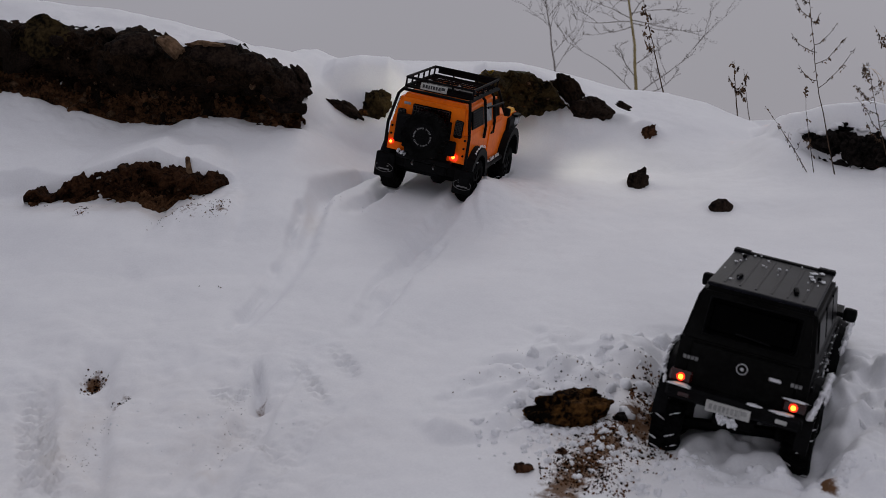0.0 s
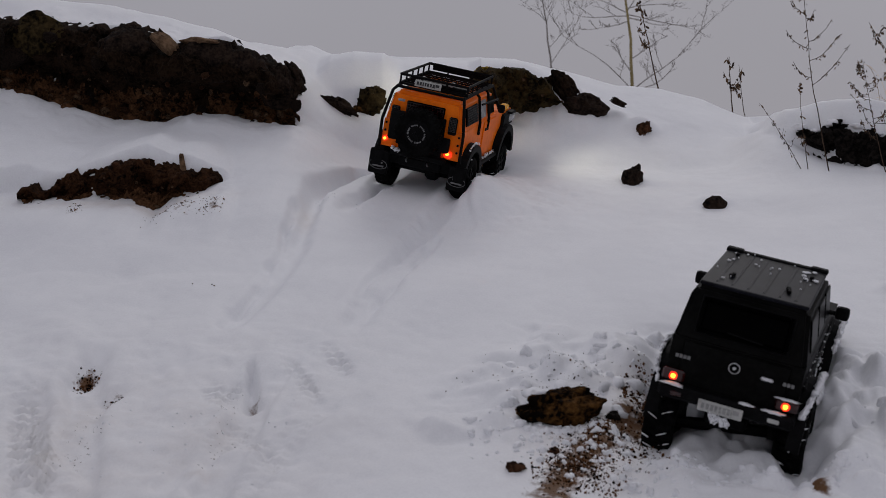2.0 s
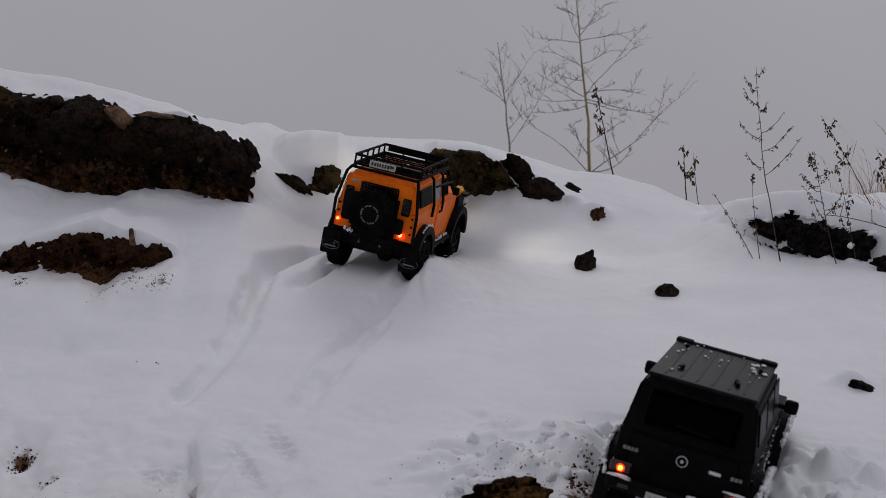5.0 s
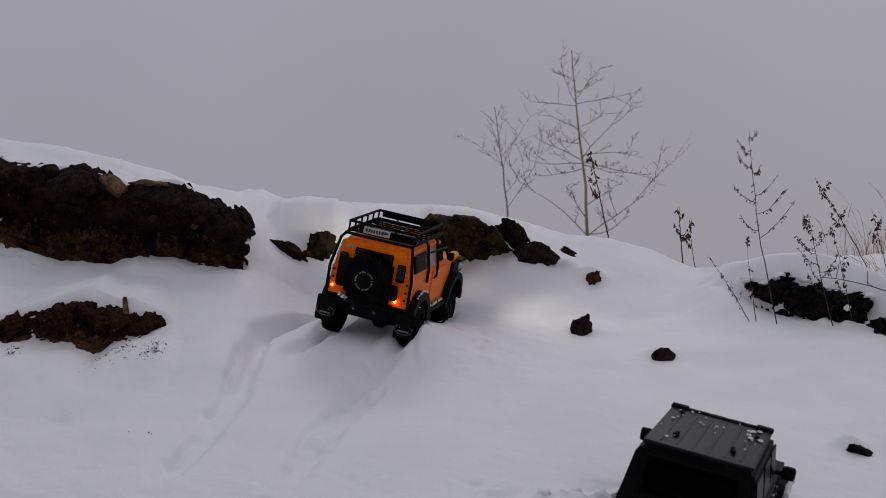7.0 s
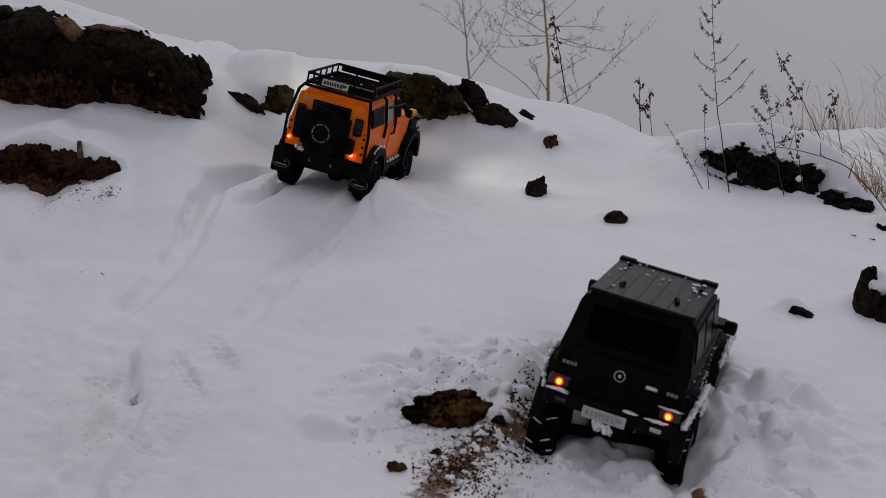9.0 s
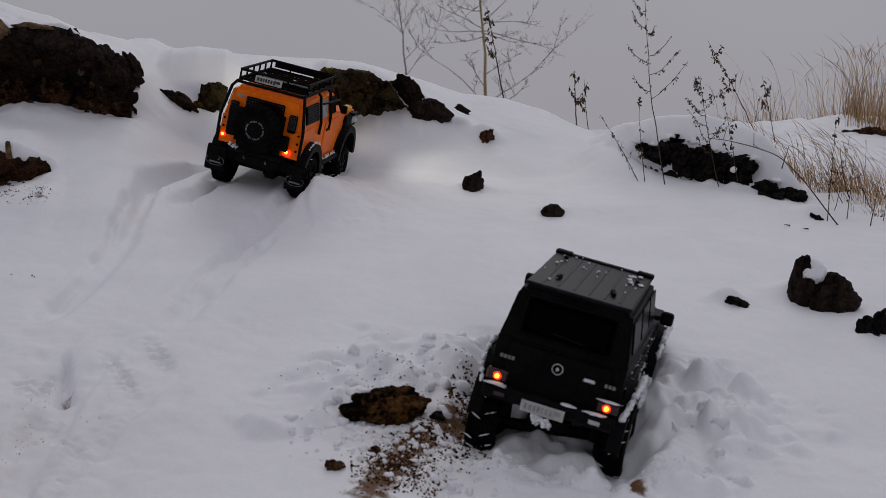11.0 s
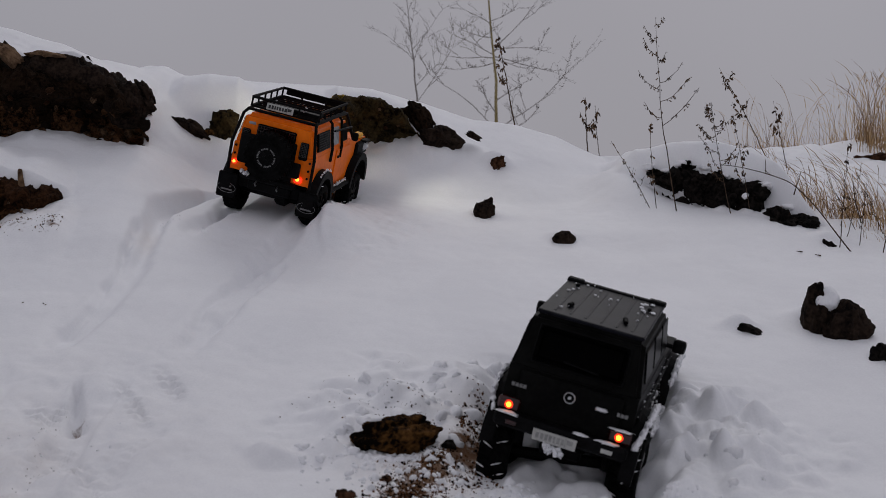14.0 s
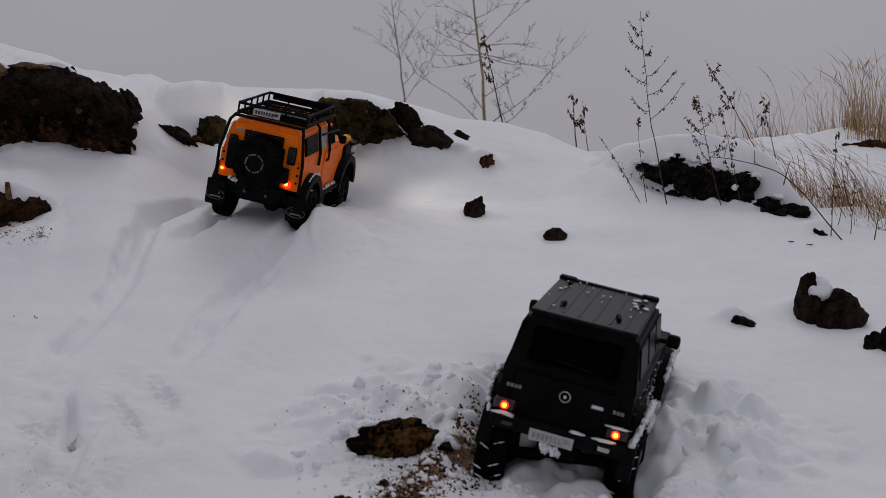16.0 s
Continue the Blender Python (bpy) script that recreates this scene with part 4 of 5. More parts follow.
weed((1.15, 2.52, 1.05), (1.165, 2.52, 1.19), W1, 11, 2, 0.005, 25, 0.0014, 0.4, 0.02)
weed((1.28, 3.3, 1.28), (1.24, 3.3, 1.45), W1, 12, 3, 0.01, 30, 0.0016, 0.5, 0.04)
weed((1.25, 2.6, 1.06), (1.19, 2.6, 1.19), W1, 13, 4, 0.005, 30, 0.0014, 0.4, 0.04)

weed((1.135, 2.56, 1.06), (1.17, 2.56, 1.23), W1, 15, 2, 0.004, 20, 0.0013, 0.35, 0.03)
weed((1.2, 2.62, 1.07), (1.12, 2.62, 1.2), W1, 16, 2, 0.004, 20, 0.0013, 0.35, 0.04)
weed((1.215, 2.5, 1.03), (1.235, 2.5, 1.15), W1, 17, 3, 0.0045, 30, 0.0013, 0.3, 0.03)


def twig(pts, thick, label, side=0):
    root = thing("bare_twig", Matrix.Translation(pts[0]), label, "twig", "bare twigs")
    p = [Vector(q) - Vector(pts[0]) for q in pts]
    dense = [p[i].lerp(p[i + 1], k / 5) for i in range(len(p) - 1) for k in range(5)] + [p[-1]]
    for _ in range(3):
        dense = [dense[0]] + [(dense[i - 1] + dense[i] * 2 + dense[i + 1]) / 4 for i in range(1, len(dense) - 1)] + [dense[-1]]
    part("stem", tube(bmesh.new(), dense, [thick * (1 - 0.6 * i / (len(dense) - 1)) for i in range(len(dense))], 5), DRY_STEM, root, smooth=True)
    r = random.Random(len(pts) + side)
    for k in range(side):
        a = r.choice(dense[2:-1])
        part("twig", tube(bmesh.new(), [a, a + Vector((r.uniform(-0.02, 0.02), 0, r.uniform(0.01, 0.04)))], thick * 0.45, 4), DRY_STEM, root)
    return root


twig([(1.18, 2.44, 0.965), (1.121, 2.46, 1.024), (1.092, 2.49, 1.074), (1.064, 2.53, 1.13), (1.025, 2.57, 1.184), (0.979, 2.6, 1.204), (0.926, 2.62, 1.218), (0.89, 2.63, 1.222)], 0.0017, "long arched bare brown twig over the snow", 4)
twig([(1.145, 2.5, 1.1), (1.13, 2.5, 1.15), (1.125, 2.5, 1.2)], 0.0014, "upright bare dark twig in the snow")
twig([(1.04, 2.6, 1.16), (1.055, 2.6, 1.21)], 0.0014, "short bare dark twig in the snow")
twig([(1.17, 2.45, 1.04), (1.185, 2.45, 1.12)], 0.0013, "short bare dark twig in the snow")
for x, y in ((1.03, 2.42), (1.0, 2.44)):
    twig([(x, y, ground_z(x, y) + 0.002), (x - 0.012, y, ground_z(x - 0.012, y) + 0.003)], 0.0014, "broken bit of dark twig lying on snow")


def grass(x0, x1, y0, y1, n, tall, label, seed, lean=-0.15):
    """Dry grass in one mesh: low bent blades and, between them, tall drooping stalks with seed heads."""
    r = random.Random(seed)
    verts, faces = [], []
    clumps = [(r.uniform(x0, x1), r.uniform(y0, y1)) for _ in range(max(3, n // 25))]
    for _ in range(n):
        cx, cy = r.choice(clumps)
        x, y = r.gauss(cx, 0.022), r.gauss(cy, 0.022)
        stalk = r.random() < 0.16
        h = tall * (r.uniform(0.7, 1.05) if stalk else r.uniform(0.15, 0.65))
        z = float(height(np.array(x), np.array(y))) - 0.01
        dx, dy, w = lean * h + r.gauss(0, 0.16 if stalk else 0.34) * h, r.gauss(0, 0.2) * h, r.uniform(0.0004, 0.0008)
        droop = r.uniform(0.02, 0.2) * h if stalk else r.uniform(0, 0.35) * h
        k0, n_rings = len(verts), 8
        for k in range(n_rings + 1):
            s = k / n_rings
            px, py, pz = x + dx * s * s + (0.5 * dx * s ** 6 if stalk else 0), y + dy * s * s, z + h * s - droop * s ** 5
            ww = w * ((0.7 if s < 0.75 else 1.4 - 1.1 * abs(s - 0.87) / 0.13) if stalk else 1 - 0.8 * s)
            verts += [(px - ww, py, pz), (px + ww, py - ww, pz), (px, py + ww, pz)]
        for k in range(n_rings):
            a = k0 + 3 * k
            for e in range(3):
                f = (e + 1) % 3
                faces.append((a + e, a + f, a + 3 + f, a + 3 + e))
    me = bpy.data.meshes.new("dry_grass")
    me.from_pydata(verts, [], faces)
    me.materials.append(STRAW)
    return tagged(new("dry_grass", me), label, "grass", kind="stuff")


grass(1.62, 1.85, 3.46, 3.7, 620, 0.28, "tuft of tall yellow dry grass in the snow", 21, 0.05)
grass(1.25, 1.85, 3.7, 4.05, 420, 0.27, "sparse yellow dry grass along the snowy rise", 22)
grass(1.2, 1.8, 3.6, 3.8, 170, 0.09, "short yellow dry grass along the snowy rise", 27)
grass(1.1, 1.22, 2.84, 2.95, 240, 0.13, "thin yellow dry grass beside the dark ledge", 23, -0.3)
grass(1.2, 1.34, 2.62, 2.78, 380, 0.17, "tuft of yellow dry grass on the slope", 24, -0.45)
grass(1.2, 1.27, 2.5, 2.58, 90, 0.06, "small tuft of dry grass by a twig", 25)
grass(1.0, 1.15, 3.6, 3.8, 30, 0.12, "sparse pale dry grass behind the ledge", 26)
grass(0.9, 1.0, 3.85, 4.0, 20, 0.1, "sparse pale dry grass behind the crest", 28)


def sapling(base, tall, label, seed, limbs, bark, thick, crook, reach):
    """A leafless young tree: trunk, forked limbs and fine twigs."""
    r = random.Random(seed)
    root = thing("bare_tree", Matrix.Translation(base), label, "tree", "bare saplings behind the crest")
    n = 16
    line = [Vector((crook(i / n) + r.uniform(-0.006, 0.006), r.uniform(-0.01, 0.01), tall * i / n)) for i in range(n + 1)]
    part("trunk", tube(bmesh.new(), line, [thick * (1 - 0.85 * i / n) for i in range(n + 1)], 7), bark, root, smooth=True)

    def spur(bm, p, way, length, rad, depth):
        pts = [p]
        d = way.normalized()
        steps = 5
        for k in range(steps):
            d = (d + Vector((r.uniform(-1, 1), r.uniform(-1, 1), r.uniform(-0.8, 1))) * 0.2).normalized()
            pts.append(pts[-1] + d * length / steps)
        tube(bm, pts, [rad * (1 - 0.7 * k / steps) for k in range(steps + 1)], 4)
        if depth:
            for k in range(1, steps + 1):
                for _ in range(2 if depth == 2 and k > 1 else 1):
                    if r.random() < 0.22:
                        continue
                    side = Vector((r.uniform(-1, 1), r.uniform(-0.7, 0.7), r.uniform(-0.3, 0.8)))
                    spur(bm, pts[k], d * 0.7 + side, length * r.uniform(0.15, 0.5), max(rad * 0.55, 0.0016), depth - 1)

    for s, dx, dz, length in limbs:
        i = min(int(s * n), n - 1)
        p = line[i].lerp(line[i + 1], s * n - i)
        bm = bmesh.new()
        spur(bm, p, Vector((dx, r.uniform(-0.3, 0.3), dz)), length * reach, thick * 0.36 * (1.1 - s * 0.7), 3 if s < 0.7 else 2)
        part("limb", bm, HAZY_BARK, root)
    return root


sapling((1.63, 11.7, 1.08), 2.85, "leafless pale sapling rising behind the snowy crest", 31,
        [(0.405, -0.9, 0.72, 1.4), (0.405, 0.95, 0.75, 1.5), (0.41, 1, 0.1, 1.1), (0.46, -0.7, 0.75, 0.6), (0.5, 0.8, 0.6, 0.6), (0.62, -0.9, -0.35, 0.75), (0.63, 0.8, -0.2, 0.7), (0.635, -1, 0.02, 0.9), (0.64, 1, -0.05, 1.2), (0.645, -0.9, 0.5, 0.85),
         (0.65, 0.8, 0.75, 1.3), (0.66, 1, 0.25, 0.9), (0.7, -0.8, -0.1, 0.5), (0.74, -0.8, 0.65, 0.5), (0.75, 0.9, 0.3, 0.6), (0.82, -1, 0.05, 0.75), (0.825, 1, 0.15, 0.75), (0.83, -0.75, 0.75, 0.75), (0.84, 0.6, 0.9, 0.7), (0.86, 0.9, 0.4, 0.45), (0.9, -0.7, 0.5, 0.35), (0.94, 0.5, 0.6, 0.25)],
        PALE_BARK, 0.024, lambda s: 0.03 * math.sin(s * 5) - 0.2 * max(0, s - 0.6), 0.56)
sapling((1.1, 13.3, 1.08), 2.65, "leafless hazy grey forked sapling rising behind the snowy crest", 32,
        [(0.6, 0.5, 0.9, 1.35), (0.66, 0.7, 0.85, 0.6), (0.755, 0.28, 1, 1.0), (0.76, -0.75, 0.75, 0.75), (0.765, -0.5, 0.9, 0.35), (0.8, 0.6, 0.8, 0.4), (0.84, -0.5, 0.8, 0.4), (0.88, 0.45, 0.85, 0.35), (0.92, -0.4, 0.8, 0.25), (0.95, 0.4, 0.7, 0.2)],
        HAZY_BARK, 0.02, lambda s: -0.12 * s * s - 0.12 * max(0, s - 0.6), 0.62)


# ---- wheels ----
def wheel_parts(parent, at, rad, width, lugs, side, rim_mat, snowy, steer=0.0, lean=0.0, name="wheel"):
    """A wheel with lugged tyre, rim and hub, under the car."""
    hub = part(name, tube(bmesh.new(), [(-width * 0.3, 0, 0), (width * 0.3, 0, 0)], rad * 0.2, 10), BLACK_PLASTIC, parent, m=pose(*at, 0, lean, steer))
    bm = bmesh.new()
    prof = [(-0.42, 0.56, 0), (-0.5, 0.7, 0), (-0.5, 0.84, 0), (-0.46, 0.93, -1), (-0.3, 0.96, -1), (-0.04, 0.965, -1), (0.04, 0.965, 1), (0.3, 0.96, 1), (0.46, 0.93, 1), (0.5, 0.84, 0), (0.5, 0.7, 0), (0.42, 0.56, 0)]
    n = lugs * 4
    rings = []
    for k in range(n):
        ring = []
        for p, q, half in prof:
            raised = half and (k + (2 if half > 0 else 0) + int(abs(p) * 4)) % 4 < 2
            rr, a = rad * (q + (0.06 if raised else 0)), math.tau * k / n
            ring.append(bm.verts.new((p * width, rr * math.cos(a), rr * math.sin(a))))
        rings.append(ring)
    for k in range(n):
        for j in range(len(prof)):
            i = (j + 1) % len(prof)
            bm.faces.new((rings[k][j], rings[k][i], rings[(k + 1) % n][i], rings[(k + 1) % n][j]))
    part("tyre", bm, RUBBER, hub, "black lugged rubber tyre")
    bm = bmesh.new()
    tube(bm, [(side * width * 0.1, 0, 0), (side * width * 0.36, 0, 0)], [rad * 0.58, rad * 0.57], 24)
    for k in range(6):
        a = math.tau * k / 6
        box(bm, (side * width * 0.38, 0, 0), (width * 0.12, rad * 0.16, rad * 0.42), 0, Matrix.Rotation(a, 4, "X") @ Matrix.Translation((0, 0, rad * 0.3)))
    part("rim", bm, rim_mat, hub)
    if snowy:
        r = random.Random(int(at[0] * 1000 + at[1] * 3333))
        bm = bmesh.new()
        for k in range(lugs):
            for s in (-1, 1):
                if r.random() < 0.4 or snowy < 50 and r.random() < 0.7:
                    continue
                a = math.tau * (k + (0.62 if s < 0 else 0.12)) / lugs + math.pi / 2
                m = Matrix.Rotation(a, 4, "X") @ Matrix.Translation((s * width * (0.24 + r.uniform(-0.08, 0.08)), 0, rad * 0.975)) @ Matrix.Rotation(s * 0.45, 4, "Z")
                got = bmesh.ops.create_icosphere(bm, subdivisions=1, radius=0.5)["verts"]
                for v in got:
                    v.co = m @ Vector((v.co.x * width * 0.46 + 0.0005 * r.random(), v.co.y * rad * 0.04, v.co.z * rad * 0.05))
        tagged(part("packed_snow", bm, LOOSE_SNOW, hub, "snow packed in the tread", smooth=True), kind="stuff")
    return hub


def arch(y, z, r, n=9):
    return [(y + r * math.cos(math.pi * k / n), z + r * math.sin(math.pi * k / n)) for k in range(n + 1)]


def plate_bars(parent, m, w, h, seed, ink=INK):
    """A white number plate whose characters are plain bars."""
    plate = part("number_plate", box(bmesh.new(), (0, 0, 0), (w, 0.002, h), 0.0006), WHITE_PLATE, parent, "white number plate with dark bars", m=m)
    bm = bmesh.new()
    r = random.Random(seed)
    x = -w * 0.42
    while x < w * 0.2:
        bw = w * r.uniform(0.05, 0.075)
        box(bm, (x + bw / 2, -0.0014, 0), (bw, 0.0012, h * 0.5))
        x += bw + w * 0.035
    box(bm, (w * 0.36, -0.0014, h * 0.1), (w * 0.14, 0.0012, h * 0.4))
    box(bm, (w * 0.26, -0.0014, 0), (w * 0.012, 0.0012, h * 0.9))
    part("bars", bm, ink, plate)
    return plate


def snow_dab(parent, spots, seed, label="clinging snow", name="snow_patch", ragged=1.0):
    r = random.Random(seed)
    bm = bmesh.new()
    for x, y, z, sx, sy, sz in spots:
        got = bmesh.ops.create_icosphere(bm, subdivisions=3, radius=0.5)["verts"]
        o = Vector((r.random() * 9, r.random() * 9, 0))
        for v in got:
            k = 1 + 0.5 * noise.noise(v.co * 3 + o) * (0.4 + 0.6 * ragged) + ragged * (0.45 * noise.noise(v.co * 7 + o) + 0.3 * noise.noise(v.co * 15 + o))
            v.co = Vector((v.co.x * sx * k + x, v.co.y * sy * k + y, v.co.z * sz * k + z))
    return tagged(part(name, bm, LOOSE_SNOW, parent, label, smooth=True), kind="stuff")


def snow_crust(parent, pts, count, spread_by, lo, hi, seed, label):
    """Ragged crumbs of snow caked along a line, as one mesh."""
    r = random.Random(seed)
    pts = [Vector(p) for p in pts]
    bm = bmesh.new()
    for _ in range(count):
        u = r.random() * (len(pts) - 1)
        i = min(int(u), len(pts) - 2)
        p = pts[i].lerp(pts[i + 1], u - i) + Vector((r.gauss(0, 0.3), r.gauss(0, 1), r.gauss(0, 1))) * spread_by
        size = lo + (hi - lo) * r.random() ** 2.2
        o = Vector((r.random() * 9, r.random() * 9, r.random() * 9))
        stretch = Vector((r.uniform(0.5, 0.8), r.uniform(0.8, 1.7), r.uniform(0.6, 1.2)))
        for v in bmesh.ops.create_icosphere(bm, subdivisions=2, radius=0.5)["verts"]:
            v.co = p + v.co * stretch * size * (1 + 0.9 * noise.noise(v.co * 4 + o) + 0.5 * noise.noise(v.co * 9 + o))
    return tagged(part("snow_crust", bm, LOOSE_SNOW, parent, label, smooth=True), kind="stuff")


def lattice_guard(bm, c, w, h, nx, nz, t, axis):
    """A wire guard in the plane x (axis 0) or y (axis 1)."""
    for k in range(nx + 1):
        o = -w / 2 + w * k / nx
        box(bm, (c[0], c[1] + o, c[2]) if axis == 0 else (c[0] + o, c[1], c[2]), (t, t, h))
    for k in range(nz + 1):
        o = -h / 2 + h * k / nz
        box(bm, (c[0], c[1], c[2] + o), (t, w, t) if axis == 0 else (w, t, t))
    return bm


# ---- the orange model off-roader on the slope ----
orange = thing("model_off_road_car", OR_POSE, "orange model off-road car with black roof rack on a snow slope", "model car", "model cars")
W, R = 0.092, 0.0535


def orange_car(car):
    ax_r, ax_f = -0.162, 0.15
    lower = [(-0.243, 0.108)] + [q for q in arch(ax_r, 0.06, 0.068, 18)[::-1] if q[0] > -0.2 or q[1] > 0.107] + [(-0.08, 0.078), (0.08, 0.078)] + arch(ax_f, 0.06, 0.068)[::-1] + [(0.222, 0.09), (0.224, 0.155), (0.21, 0.168), (0.06, 0.182), (0.05, 0.178), (-0.243, 0.17)]
    bm = extrude(bmesh.new(), lower, -W, W)
    body = part("body", bm, ORANGE, car, "orange painted body tub")
    bm = extrude(bmesh.new(), [(-0.243, 0.171), (0.055, 0.178), (0.022, 0.238), (-0.235, 0.238)], -W, W, (0.171, 0.238, 0.013))
    bmesh.ops.bevel(bm, geom=[e for e in bm.edges if abs(e.verts[0].co.z - e.verts[1].co.z) < 0.001 and e.verts[0].co.z > 0.23 or abs(e.verts[0].co.z - e.verts[1].co.z) > 0.05], offset=0.009, segments=3, affect="EDGES")
    part("cabin", bm, ORANGE, car, "orange cabin with rounded roof edges", smooth=False)
    part("roof_panel", box(bmesh.new(), (0, -0.105, 0.2395), (0.13, 0.22, 0.004), 0.0015), ORANGE, car)
    # rear door, windows and guards
    part("rear_door", box(bmesh.new(), (0.002, -0.2455, 0.152), (0.098, 0.006, 0.09), 0.002), BLACK_PLASTIC, car, "black rear door behind the spare wheel")
    win = part("rear_window", box(bmesh.new(), (0.0, -0.2445, 0.203), (0.09, 0.006, 0.036), 0.0025), GLASS_DARK, car, "dark rear window behind a wire guard")
    part("wire_guard", lattice_guard(bmesh.new(), (0, -0.2485, 0.203), 0.084, 0.03, 13, 5, 0.001, 1), RED_LENS, win, "fine wire guard")
    for sx in (-1, 1):
        q = part("corner_window", box(bmesh.new(), (sx * 0.068, -0.2465, 0.185), (0.02, 0.006, 0.04), 0.003), BLACK_PLASTIC, car, "narrow dark corner window with guard")
        part("wire_guard", lattice_guard(bmesh.new(), (sx * 0.068, -0.2505, 0.188), 0.014, 0.03, 4, 8, 0.0008, 1), GREY_INK, q)
    part("jerrycan_holder", box(bmesh.new(), (-0.058, -0.254, 0.163), (0.034, 0.016, 0.066), 0.004), BLACK_PLASTIC, car, "black box fixed beside the spare wheel")
    part("side_latch", box(bmesh.new(), (0.056, -0.252, 0.14), (0.026, 0.012, 0.034), 0.003), BLACK_PLASTIC, car)
    part("badge", box(bmesh.new(), (-0.058, -0.2465, 0.219), (0.016, 0.003, 0.006), 0.001), GREY_PLASTIC, car, "small pale oblong badge")
    for sx in (-1, 1):
        for z in (0.115, 0.132, 0.15):
            part("bolt", tube(bmesh.new(), [(sx * 0.086, -0.243, z + 0.012), (sx * 0.086, -0.2465, z + 0.012)], 0.0025, 8), BLACK_PLASTIC, car)
    # spare wheel
    spare = wheel_parts(car, (0.0, -0.272, 0.16), R * 1.0, 0.036, 26, 1, BLACK_PLASTIC, 0, 90, 0, "spare_wheel")
    spare.matrix_basis = pose(0.0, -0.272, 0.16, 0, 0, -90)
    bm = bmesh.new()
    for k in range(36):
        if k % 12 in (5, 11):
            continue
        a = math.tau * k / 36
        box(bm, (0.0192, 0, 0.0195), (0.0016, 0.0019, 0.0033), m=Matrix.Rotation(a, 4, "X"))
    part("ring_of_bars", bm, FADED_MARK, spare, "ring of pale bars round the hub")
    # lamps
    lamp = part("tail_lamp", tube(bmesh.new(), [(-0.083, -0.241, 0.126), (-0.083, -0.249, 0.126)], 0.0058, 14), RED_GLOW, car, "small lit round tail lamp")
    part("lit_core", tube(bmesh.new(), [(-0.083, -0.2488, 0.126), (-0.083, -0.2505, 0.126)], 0.0035, 12), AMBER_GLOW, lamp)
    lamp = part("tail_lamp", box(bmesh.new(), (0.067, -0.246, 0.12), (0.018, 0.009, 0.015), 0.003), RED_GLOW, car, "lit red tail lamp")
    part("lit_core", tube(bmesh.new(), [(0.067, -0.2502, 0.122), (0.067, -0.2525, 0.122)], 0.0042, 12), AMBER_GLOW, lamp)
    for sx in (-1, 1):
        hl = part("headlamp", tube(bmesh.new(), [(sx * 0.06, 0.216, 0.135), (sx * 0.06, 0.23, 0.135)], 0.0165, 18), HEAD_GLOW, car, "lit round headlamp")
        wing = part("wing_lamp", box(bmesh.new(), (sx * 0.093, 0.192, 0.148), (0.026, 0.034, 0.024), 0.006), CLEAR_LENS, car, "clear lamp on the front wing")
        part("lamp_cover", box(bmesh.new(), (sx * 0.094, 0.186, 0.163), (0.028, 0.04, 0.006), 0.002), BLACK_PLASTIC, wing)
        part("marker_lamp", box(bmesh.new(), (sx * 0.088, 0.15, 0.178), (0.02, 0.028, 0.014), 0.004), YELLOW, car, "amber marker lamp on the wing")
    # bumpers, flaps, sills
    part("rear_bumper", box(bmesh.new(), (0, -0.246, 0.102), (0.13, 0.02, 0.015), 0.004), BLACK_PLASTIC, car)
    part("front_bumper", box(bmesh.new(), (0, 0.236, 0.095), (0.18, 0.025, 0.026), 0.005), BLACK_PLASTIC, car)
    for x in (-0.022, 0.028):
        part("tow_hook", tube(bmesh.new(), [(x, -0.255, 0.096), (x, -0.266, 0.091), (x, -0.257, 0.086)], 0.002, 6), CHROME, car)
    for sx in (-1, 1):
        flap = part("mud_flap", box(bmesh.new(), (sx * 0.094, -0.232, 0.066), (0.046, 0.004, 0.058), 0.003), BLACK_PLASTIC, car, "black mud flap with an oval mark")
        bm = bmesh.new()
        loop = [(sx * 0.094 + 0.021 * math.cos(a), -0.2348, 0.06 + 0.011 * math.sin(a)) for a in (math.tau * k / 24 for k in range(25))]
        tube(bm, loop, 0.0006, 4)
        for dz, ww in ((0.004, 0.02), (-0.004, 0.026)):
            box(bm, (sx * 0.094, -0.2346, 0.06 + dz), (ww, 0.001, 0.0035))
        part("oval_mark", bm, FADED_MARK, flap, "faded oval with two bars")
        part("sill", box(bmesh.new(), (sx * 0.096, 0, 0.074), (0.02, 0.19, 0.012), 0.003), BLACK_PLASTIC, car)
        for y in (ax_r, ax_f):
            bm = bmesh.new()
            inner, outer = arch(y, 0.062, 0.062, 14), arch(y, 0.062, 0.078, 14)
            for x0, x1 in ((sx * 0.086, sx * 0.11),):
                a = [bm.verts.new((x0, p, q)) for p, q in outer]
                b = [bm.verts.new((x1, p, q - 0.004)) for p, q in outer]
                c = [bm.verts.new((x1, p, q - 0.004)) for p, q in inner]
                d = [bm.verts.new((x0, p, q)) for p, q in inner]
                for s, t in ((a, b), (b, c), (c, d)):
                    for k in range(len(s) - 1):
                        bm.faces.new((s[k], s[k + 1], t[k + 1], t[k]))
            part("wheel_arch", bm, BLACK_PLASTIC, car, "black flared wheel arch")
        # side windows and door
        for name, y, w, h in (("side_window", -0.17, 0.095, 0.042), ("side_window", -0.073, 0.05, 0.042), ("door_window", 0.0, 0.05, 0.042)):
            m = pose(sx * (W - 0.0045), y, 0.204, 0, -sx * 11, 0)
            q = part(name, box(bmesh.new(), (0, 0, 0), (0.004, w, h), 0.002), GLASS_DARK if y != -0.073 else GREY_PLASTIC, car, "dark side window", m=m)
